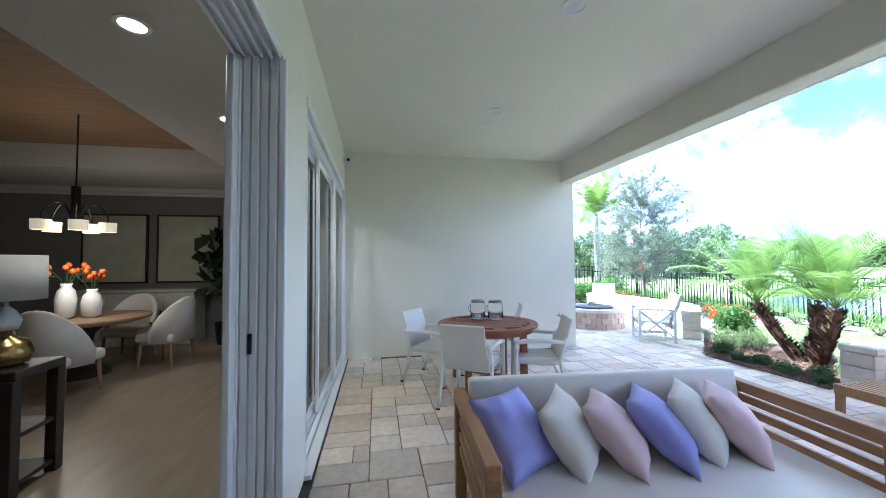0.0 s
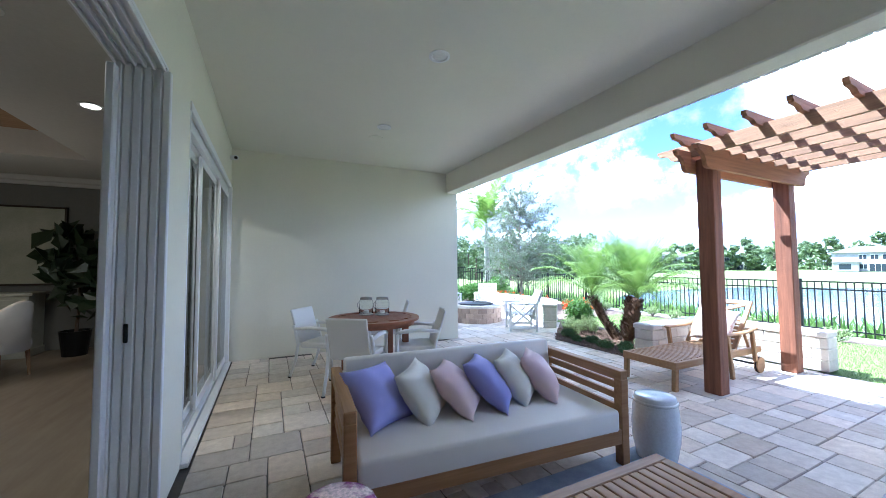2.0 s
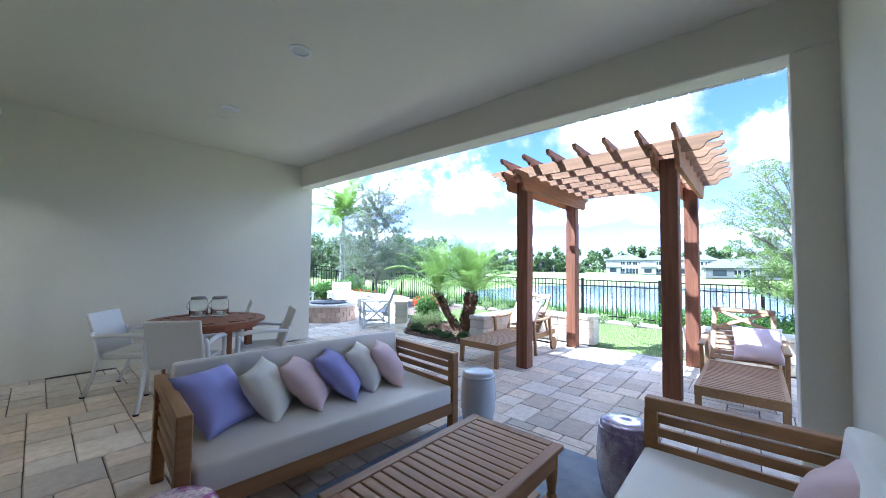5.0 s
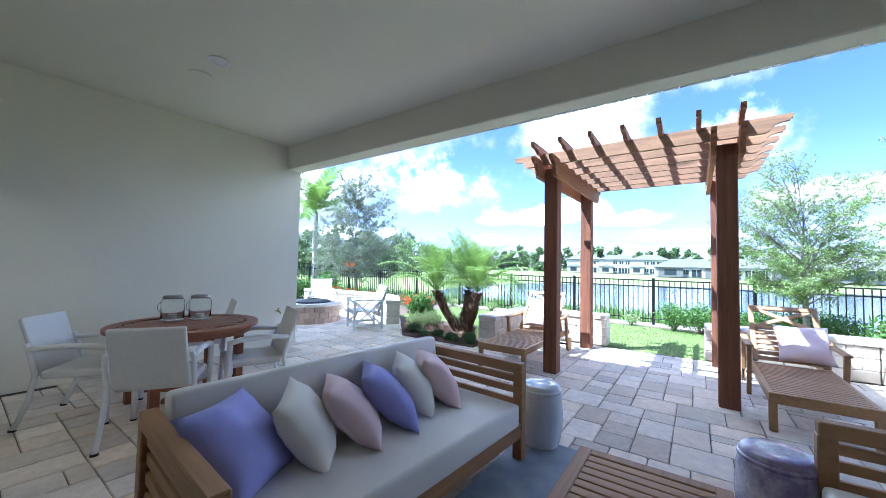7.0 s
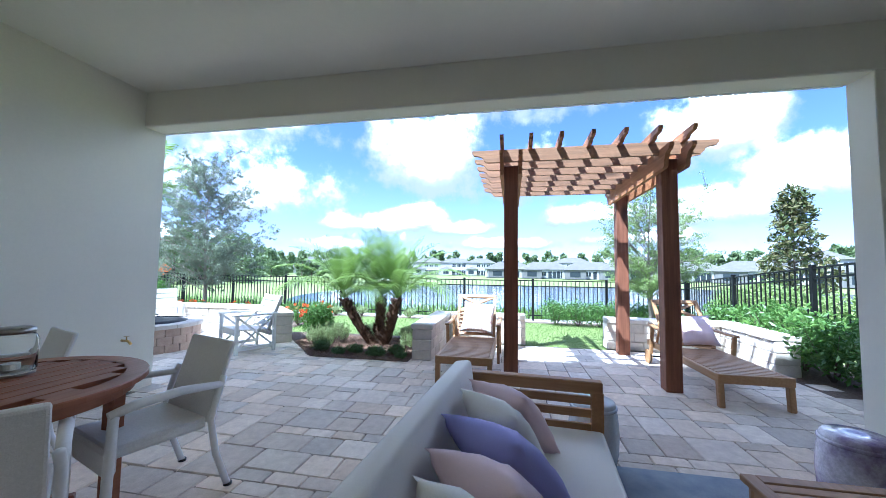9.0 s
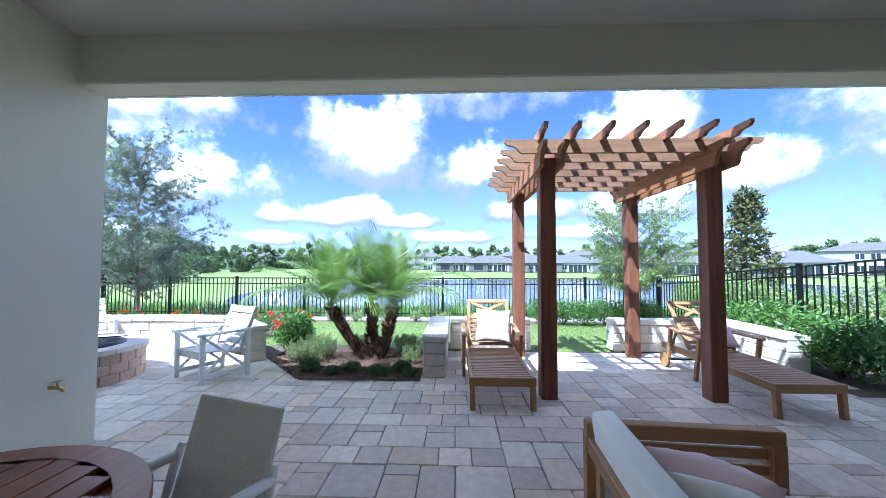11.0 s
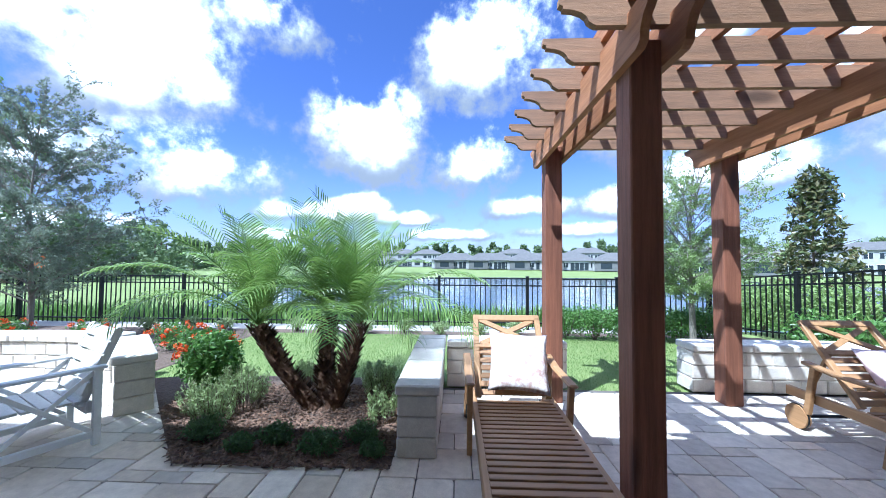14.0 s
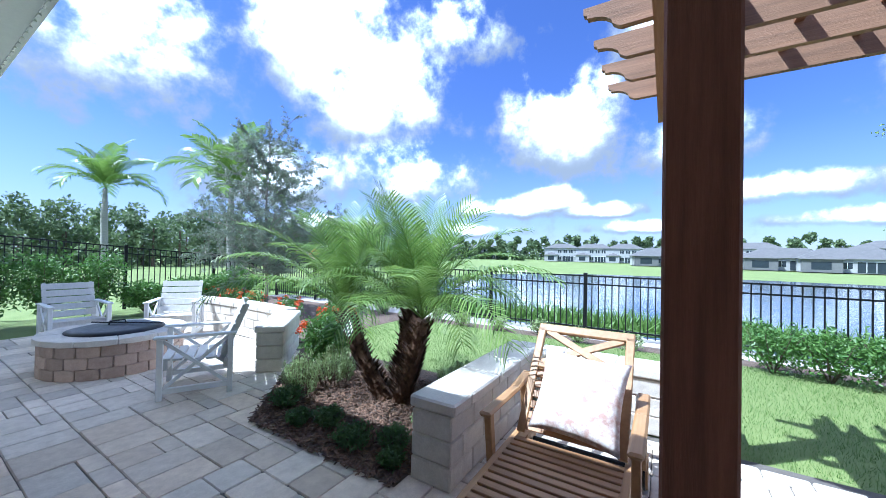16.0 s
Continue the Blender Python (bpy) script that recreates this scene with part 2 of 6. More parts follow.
P_PURPLE = material("purple_fabric", (0.38, 0.39, 0.80), (0.34, 0.345, 0.74), 0.95, 5, bump=0.3, fine=260, bigamt=0.08, sheen=0.2, contrast=0.6, dist=0.003)
P_CREAM = material("cream_fabric", (0.84, 0.82, 0.75), (0.79, 0.77, 0.70), 0.95, 5, bump=0.3, fine=260, bigamt=0.06, sheen=0.2, contrast=0.6, dist=0.003)
P_PINK = material("pink_fabric", (0.84, 0.66, 0.67), (0.79, 0.60, 0.62), 0.95, 5, bump=0.3, fine=260, bigamt=0.06, sheen=0.2, contrast=0.6, dist=0.003)
P_PRINT = material("printed_fabric", (0.76, 0.71, 0.67), (0.50, 0.33, 0.28), 0.95, 22, bump=0.2, fine=260, bigamt=0.05, contrast=2.2, dist=0.003)
WICKER = material("white_wicker", (0.76, 0.75, 0.72), (0.62, 0.61, 0.59), 0.6, 90, (1, 1, 1), 0.7, 240, bigamt=0.05, contrast=0.8, dist=0.004)
WHITE_P = material("white_paint", (0.80, 0.80, 0.79), (0.72, 0.72, 0.71), 0.45, 8, bump=0.1, bigamt=0.05, contrast=0.5, dist=0.003)
GREYWOOD = material("grey_slats", (0.66, 0.645, 0.61), (0.54, 0.525, 0.49), 0.6, 6, (7, 7, 0.4), 0.2, island=0.1, dist=0.003)
CERAMIC = material("white_ceramic", (0.72, 0.76, 0.82), (0.62, 0.67, 0.75), 0.12, 6, bump=0.03, bigamt=0.08)
BLACK_M = material("black_metal", (0.012, 0.013, 0.014), None, 0.4, 20, bump=0.05, metal=0.3, contrast=0.4)
GRASS = material("lawn", (0.195, 0.24, 0.075), (0.135, 0.18, 0.05), 0.9, 3, bump=0.6, fine=90, bigamt=0.25, world=True, big=0.25, dist=0.03)
MULCH_M = material("mulch", (0.20, 0.14, 0.105), (0.09, 0.065, 0.05), 0.95, 25, bump=0.9, fine=120, bigamt=0.2, world=True, dist=0.03)
CHIP = material("bark_chip", (0.23, 0.145, 0.10), (0.09, 0.058, 0.045), 0.9, 30, bump=0.5, island=0.5, world=True)
WATER = material("pond_water", (0.03, 0.055, 0.07), (0.025, 0.05, 0.06), 0.06, 0.6, (1, 0.25, 1), 0.25, 6, spec=0.6, world=True, bigamt=0.1, contrast=0.4, dist=0.05)
PALE = material("pale_gravel", (0.46, 0.43, 0.385), (0.33, 0.305, 0.27), 0.95, 30, bump=0.6, world=True)
BARK = material("bark", (0.16, 0.12, 0.09), (0.09, 0.065, 0.05), 0.9, 14, (6, 6, 1), 0.8, world=True, dist=0.02)
PALMBARK = material("palm_bark", (0.15, 0.085, 0.052), (0.06, 0.034, 0.024), 0.95, 20, bump=0.9, island=0.35, world=True, dist=0.02)
ROYALBARK = material("smooth_palm_bark", (0.38, 0.36, 0.32), (0.27, 0.255, 0.23), 0.85, 6, (1, 1, 6), 0.5, world=True)
L_PALM = leaf_mat("palm_leaf", (0.095, 0.19, 0.03), (0.27, 0.38, 0.09), 0.35, 0.35)
L_TREE = leaf_mat("tree_leaf", (0.055, 0.11, 0.035), (0.13, 0.20, 0.07))
L_GREY = leaf_mat("grey_leaf", (0.15, 0.19, 0.13), (0.26, 0.30, 0.21))
L_YOUNG = leaf_mat("young_leaf", (0.15, 0.23, 0.06), (0.32, 0.42, 0.14))
L_MAG = leaf_mat("magnolia_leaf", (0.04, 0.09, 0.025), (0.17, 0.14, 0.06), 0.3, 0.2)
L_HEDGE = leaf_mat("hedge_leaf", (0.05, 0.13, 0.025), (0.16, 0.28, 0.06), 0.4)
L_SAGE = leaf_mat("sage_leaf", (0.20, 0.27, 0.09), (0.38, 0.45, 0.21))
L_FLOWER = leaf_mat("orange_petal", (0.62, 0.055, 0.012), (0.72, 0.16, 0.015), 0.5, 0.25)
L_FAR = leaf_mat("far_leaf", (0.10, 0.155, 0.065), (0.19, 0.245, 0.11))
L_RUSH = leaf_mat("reed", (0.10, 0.19, 0.04), (0.20, 0.30, 0.08))
PANE = glass("window_glass", (0.30, 0.34, 0.35), ior=1.22)
JARGLASS = glass("jar_glass", (0.97, 0.98, 0.97), ior=1.12)
PEWTER = material("pewter", (0.36, 0.34, 0.31), None, 0.3, 10, metal=1.0, bump=0.02)
DARKWOOD = material("dark_wood", (0.035, 0.027, 0.022), (0.02, 0.015, 0.013), 0.5, 5, (0.5, 6, 6), 0.1)
OFFWHITE = material("offwhite_linen", (0.66, 0.62, 0.56), None, 0.95, 6, bump=0.2, fine=200, bigamt=0.06, contrast=0.6)
GREYWALL = material("grey_wall_paint", (0.20, 0.20, 0.19), None, 0.9, 20, bump=0.1, bigamt=0.04, contrast=0.4)
ROOMCEIL = material("room_ceiling_paint", (0.64, 0.63, 0.60), None, 0.9, 20, bump=0.1, bigamt=0.04, contrast=0.4)
TRAYWOOD = material("tray_wood", (0.34, 0.22, 0.13), (0.24, 0.15, 0.09), 0.6, 3, (0.3, 5, 1), 0.1, bigamt=0.15)
TILE_IN = material("interior_floor", (0.33, 0.27, 0.20), (0.25, 0.20, 0.145), 0.35, 3, (3, 0.5, 1), 0.05, bigamt=0.15)
GOLD = material("brass", (0.55, 0.38, 0.14), None, 0.25, 10, metal=1.0, bump=0.02)
ROOF_M = material("far_roof", (0.13, 0.127, 0.125), (0.10, 0.098, 0.095), 0.9, 6, bump=0.4, world=True)
FARWALL = material("far_wall", (0.38, 0.38, 0.375), (0.33, 0.33, 0.325), 0.9, 2, bump=0.1, world=True)
FARGREY = material("far_grey_wall", (0.16, 0.16, 0.157), None, 0.9, 2, bump=0.1, world=True)
FARWIN = material("far_window", (0.03, 0.04, 0.05), None, 0.15, 4, bump=0.0)


# ---------- building blocks ----------
def mesh_of(bm, name, mat, smooth=False):
    me = bpy.data.meshes.new(name)
    bm.normal_update()
    bm.to_mesh(me)
    bm.free()
    if mat:
        me.materials.append(mat)
    if smooth:
        me.polygons.foreach_set("use_smooth", [True] * len(me.polygons))
    return me


def part(name, bm, mat, parent, label="", smooth=False):
    ob = new(name, mesh_of(bm, name, mat, smooth))
    ob.parent = parent
    if label:
        ob["label"] = label
    return ob


def piece(name, me, parent, m):
    ob = new(name, me)
    ob.parent = parent
    ob.matrix_basis = m
    return ob


def thing(name, m, label, category, group="", kind=""):
    ob = new(name)
    ob.empty_display_size = 0.1
    ob.matrix_basis = m
    return tagged(ob, label, category, group, kind)


def solid(name, bm, mat, label, category, kind="structure", m=None, smooth=False):
    ob = new(name, mesh_of(bm, name, mat, smooth))
    if m:
        ob.matrix_basis = m
    return tagged(ob, label, category, "", kind)


def box(bm, x0, x1, y0, y1, z0, z1, bev=0.0, m=None):
    tmp = bmesh.new()
    bmesh.ops.create_cube(tmp, size=1.0)
    bmesh.ops.scale(tmp, vec=(abs(x1 - x0), abs(y1 - y0), abs(z1 - z0)), verts=tmp.verts)
    if bev:
        bmesh.ops.bevel(tmp, geom=tmp.edges[:], offset=bev, segments=2 if bev > 0.012 else 1, profile=0.5, affect="EDGES")
    bmesh.ops.translate(tmp, vec=((x0 + x1) / 2, (y0 + y1) / 2, (z0 + z1) / 2), verts=tmp.verts)
    if m:
        bmesh.ops.transform(tmp, matrix=m, verts=tmp.verts)
    return merge(bm, tmp)


def merge(bm, tmp):
    me = bpy.data.meshes.new("tmp")
    tmp.to_mesh(me)
    tmp.free()
    bm.from_mesh(me)
    bpy.data.meshes.remove(me)
    return bm


def B(*a, **k):
    return box(bmesh.new(), *a, **k)


def bar(bm, p, q, w, d, bev=0.004, up=(0, 0, 1)):
    """A squared bar from p to q, w across, d along up."""
    p, q = Vector(p), Vector(q)
    x = (q - p).normalized()
    y = Vector(up).cross(x).normalized()
    z = x.cross(y)
    m = Matrix((x, y, z)).transposed().to_4x4()
    m.translation = (p + q) / 2
    l = (q - p).length
    return box(bm, -l / 2, l / 2, -w / 2, w / 2, -d / 2, d / 2, bev, m)


def tube(bm, pts, rads, sides=10, caps=True):
    rings = []
    pts = [Vector(p) for p in pts]
    if isinstance(rads, (int, float)):
        rads = [rads] * len(pts)
    ref = Vector((0.13, 0.97, 0.2))
    for i, p in enumerate(pts):
        d = (pts[min(i + 1, len(pts) - 1)] - pts[max(i - 1, 0)]).normalized()
        a = d.cross(ref)
        a = a.normalized() if a.length > 1e-4 else Vector((1, 0, 0))
        b = d.cross(a)
        rings.append([bm.verts.new(p + rads[i] * (math.cos(2 * math.pi * k / sides) * a + math.sin(2 * math.pi * k / sides) * b)) for k in range(sides)])
    for r, s in zip(rings, rings[1:]):
        for k in range(sides):
            bm.faces.new((r[k], r[(k + 1) % sides], s[(k + 1) % sides], s[k]))
    if caps:
        bm.faces.new(rings[0][::-1])
        bm.faces.new(rings[-1])
    return bm


def lathe(bm, prof, sides=28, x=0, y=0):
    """A turned body from (radius, height) pairs."""
    rings = [[bm.verts.new((x + r * math.cos(2 * math.pi * k / sides), y + r * math.sin(2 * math.pi * k / sides), z)) for k in range(sides)] for r, z in prof]
    for r, s in zip(rings, rings[1:]):
        for k in range(sides):
            bm.faces.new((r[k], r[(k + 1) % sides], s[(k + 1) % sides], s[k]))
    bm.faces.new(rings[0][::-1])
    bm.faces.new(rings[-1])
    return bm


def plate(bm, outline, z0, z1):
    """An upright prism over a plan outline."""
    lo = [bm.verts.new((x, y, z0)) for x, y in outline]
    hi = [bm.verts.new((x, y, z1)) for x, y in outline]
    bm.faces.new(lo[::-1])
    bm.faces.new(hi)
    n = len(outline)
    for i in range(n):
        bm.faces.new((lo[i], lo[(i + 1) % n], hi[(i + 1) % n], hi[i]))
    return bm


def pillow_bm(w, h, t, seed=0):
    """A stuffed pillow standing in the xz plane, on its lower edge."""
    rng = random.Random(seed)
    bm = bmesh.new()
    n = 14
    sides = []
    off = [rng.uniform(-1, 1) for _ in range(4)]
    for sgn in (1, -1):
        grid = []
        for i in range(n + 1):
            row = []
            for j in range(n + 1):
                u, v = 2 * i / n - 1, 2 * j / n - 1
                bul = max(0.0, (1 - abs(u) ** 2.4) * (1 - abs(v) ** 2.4)) ** 0.55
                x = u * w / 2 * (1 - 0.09 * (1 - v * v) * abs(u) ** 2)
                z = v * h / 2 * (1 - 0.09 * (1 - u * u) * abs(v) ** 2)
                wr = 0.012 * noise.noise((u * 2.3 + off[0] * 9, v * 2.3 + off[1] * 9, sgn * 3)) + 0.006 * noise.noise((u * 6 + seed, v * 6, sgn))
                y = sgn * (t / 2 * bul + wr * min(1, bul * 2))
                row.append(bm.verts.new((x, y, z + h / 2)))
            grid.append(row)
        sides.append(grid)
        for i in range(n):
            for j in range(n):
                q = (grid[i][j], grid[i + 1][j], grid[i + 1][j + 1], grid[i][j + 1])
                bm.faces.new(q if sgn < 0 else q[::-1])
    bmesh.ops.remove_doubles(bm, verts=bm.verts, dist=0.0008)
    return bm


def leaves(name, spots, n, size, mat, parent=None, seed=1, aspect=0.45, droop=0.0, label=""):
    """Many small folded leaves in ellipsoids: spots are (x, y, z, rx, ry, rz, share)."""
    rng = np.random.default_rng(seed)
    tot = sum(s[6] for s in spots)
    cen = []
    for s in spots:
        k = int(n * s[6] / tot)
        v = rng.normal(size=(k, 3))
        v /= np.linalg.norm(v, axis=1)[:, None]
        r = rng.uniform(0.25, 1.0, (k, 1)) ** 0.5 * rng.uniform(0.8, 1.1, (k, 1))
        cen.append(np.array(s[:3]) + v * r * np.array(s[3:6]))
    c = np.concatenate(cen)
    k = len(c)
    d = rng.normal(size=(k, 3)) + np.array((0, 0, -droop))
    d /= np.linalg.norm(d, axis=1)[:, None]
    s = np.cross(d, rng.normal(size=(k, 3)))
    s /= np.linalg.norm(s, axis=1)[:, None]
    up = np.cross(s, d)
    ln = (size * rng.uniform(0.6, 1.3, k))[:, None]
    w = ln * aspect * 0.5
    verts = np.stack([c - d * ln / 2, c + s * w + up * w * 0.35, c + d * ln / 2, c - s * w + up * w * 0.35], 1).reshape(-1, 3)
    faces = np.arange(4 * k).reshape(-1, 4)
    tri = np.concatenate([faces[:, [0, 1, 2]], faces[:, [0, 2, 3]]])
    me = bpy.data.meshes.new(name)
    me.from_pydata(verts.tolist(), [], tri.tolist())
    me.materials.append(mat)
    ob = new(name, me)
    if parent:
        ob.parent = parent
    if label:
        ob["label"] = label
    return ob


# ---------- house and covered patio ----------
WX, EY, OX, CZ, BZ, SY = -0.44, 5.64, 3.44, 3.22, 2.84, -1.17
T = 0.24


def house():
    for k, (y0, y1, z0) in enumerate(((1.93, 2.6, 0), (2.6, 5.5, 2.6), (5.5, EY + 0.25, 0))):
        solid("wall_house_%d" % (k + 1), B(WX - T, WX, y0, y1, z0, CZ), STUCCO, "cream stucco house wall beside the sliding doors", "wall")
    solid("wall_house_head", box(B(WX - T, WX, SY, 1.93, 2.56, CZ), WX - T, WX, SY - 0.3, -0.95, 0, 2.56), STUCCO, "cream stucco wall over the open sliding door", "wall")
    solid("wall_end", B(WX, OX, EY, EY + 0.25, 0, CZ + 0.1), STUCCO, "plain cream stucco end wall of the covered patio", "wall")
    solid("wall_south", B(WX, OX - 0.239, SY - 0.25, SY, 0, CZ + 0.1), STUCCO, "cream stucco wall behind the sofa", "wall")
    solid("wall_outer", box(B(OX - 0.25, OX, EY + 0.25, 13.0, -0.1, CZ), OX - 0.25, OX, -9, SY - 0.25, -0.1, CZ), STUCCO, "cream stucco outer house wall", "wall")
    solid("pillar_1", B(OX - 0.238, OX - 0.002, SY - 0.25, -0.95, 0, BZ, 0.006), STUCCO, "cream stucco pillar at the patio opening", "pillar")
    solid("beam", B(OX - 0.24, OX, SY - 0.2, EY + 0.1, BZ, CZ + 0.1, 0.012), STUCCO, "cream stucco beam over the patio opening", "beam")
    solid("ceiling", B(WX - 0.02, OX - 0.1, SY - 0.2, EY + 0.2, CZ, CZ + 0.15), CEIL, "smooth cream patio ceiling", "ceiling")
    solid("soffit", B(OX - 0.02, 4.0, -9, 13, 3.21, 3.25), TRIM_W, "white roof soffit", "soffit")
    bm = bmesh.new()
    for i in range(59):
        y = -0.93 + i * 0.112
        box(bm, OX - 0.03, OX + 0.003, y, y + 0.101, BZ - 0.005, BZ)
    solid("trim_drip", bm, TRIM_W, "white slotted drip edge under the stucco beam", "trim")
    bm = bmesh.new()
    for i in range(150):
        y = -9 + i * 0.146
        box(bm, 3.985, 4.004, y, y + 0.11, 3.195, 3.21)
    box(bm, 4.0, 4.03, -9, 13, 3.2, 3.38)
    solid("trim_eave", bm, TRIM_W, "white fascia with a dotted drip edge", "trim")
    bm = bmesh.new()
    v = [bm.verts.new(p) for p in ((4.06, -9, 3.38), (4.06, 13, 3.38), (-5, 13, 6.8), (-5, -9, 6.8), (4.06, -9, 3.42), (4.06, 13, 3.42), (-5, 13, 6.84), (-5, -9, 6.84))]
    for q in ((0, 3, 2, 1), (4, 5, 6, 7), (0, 1, 5, 4), (1, 2, 6, 5), (2, 3, 7, 6), (3, 0, 4, 7)):
        bm.faces.new([v[k] for k in q])
    solid("roof", bm, ROOF_M, "grey shingle house roof", "roof")


house()


def sliders():
    # stacked-panel opening: tracked jamb and head
    j = tagged(new("door_1"), "white multi-track frame of the open sliding door", "door", "", "structure")
    for i in range(6):
        x = WX - 0.225 + i * 0.043
        part("track_strip", B(x, x + 0.038, 1.884 + 0.003 * (i % 2), 1.93, 0.0, 2.53, 0.005), ALU, j)
        part("head_track", B(x, x + 0.014, -0.95, 1.884, 2.52, 2.56, 0.002), ALU, j)
    part("jamb", B(WX - 0.23, WX + 0.006, 1.9, 1.932, 0, 2.56), ALU, j)
    part("head", B(WX - 0.23, WX + 0.006, -0.95, 1.932, 2.545, 2.565), ALU, j)
    part("door_stack", B(WX - 0.24, WX - 0.2, 1.83, 1.93, 0.02, 2.5, 0.006), ALU, j)
    part("lock", box(B(WX - 0.142, WX - 0.122, 1.876, 1.886, 1.02, 1.12, 0.003), WX - 0.137, WX - 0.127, 1.871, 1.878, 1.05, 1.09, 0.002), BLACK_M, j, "small dark metal lock plate")
    part("sill_track", B(WX - 0.23, WX + 0.02, -0.95, 1.93, 0.0, 0.02, 0.004), ALU, j)
    # three-panel glass door
    d = tagged(new("door_2"), "closed white sliding door with tall glass panels", "door", "", "structure")
    y0, y1, zt = 2.6, 5.5, 2.6
    fr = bmesh.new()
    for a, b in ((0, 0.05), (0.06, 0.1), (0.11, 0.15)):
        box(fr, WX - 0.18 + a, WX - 0.18 + b, y0, y1, zt - 0.1, zt, 0.003)
        box(fr, WX - 0.18 + a, WX - 0.18 + b, y0, y1, 0.0, 0.05, 0.003)
    box(fr, WX - 0.02, WX + 0.012, y0 - 0.03, y1 + 0.05, zt - 0.02, zt + 0.05, 0.004)
    box(fr, WX - 0.19, WX + 0.004, y0 - 0.01, y0 + 0.012, 0, zt, 0.003)
    box(fr, WX - 0.19, WX + 0.025, y1 - 0.03, y1 + 0.05, 0, zt, 0.004)
    box(fr, WX - 0.02, WX + 0.05, y0 - 0.05, y1 + 0.05, 0.0, 0.035, 0.004)
    part("door_frame", fr, ALU, d)
    for i, (a, b, off) in enumerate(((y0, 3.66, -0.13), (3.57, 4.62, -0.08), (4.53, y1, -0.03))):
        x = WX + off
        p = bmesh.new()
        for u, v in ((a, a + 0.06), (b - 0.04, b)):
            box(p, x - 0.014, x + 0.014, u, v, 0.05, zt - 0.1, 0.004)
        box(p, x - 0.014, x + 0.014, a + 0.06, b - 0.04, 0.05, 0.14, 0.004)
        box(p, x - 0.014, x + 0.014, a + 0.06, b - 0.04, zt - 0.17, zt - 0.1, 0.004)
        q = part("panel_frame", p, ALU, d)
        g = part("pane", B(x - 0.004, x + 0.004, a + 0.06, b - 0.04, 0.14, zt - 0.17), PANE, q, "clear dark-reflecting glass pane")
        g.visible_shadow = False


sliders()


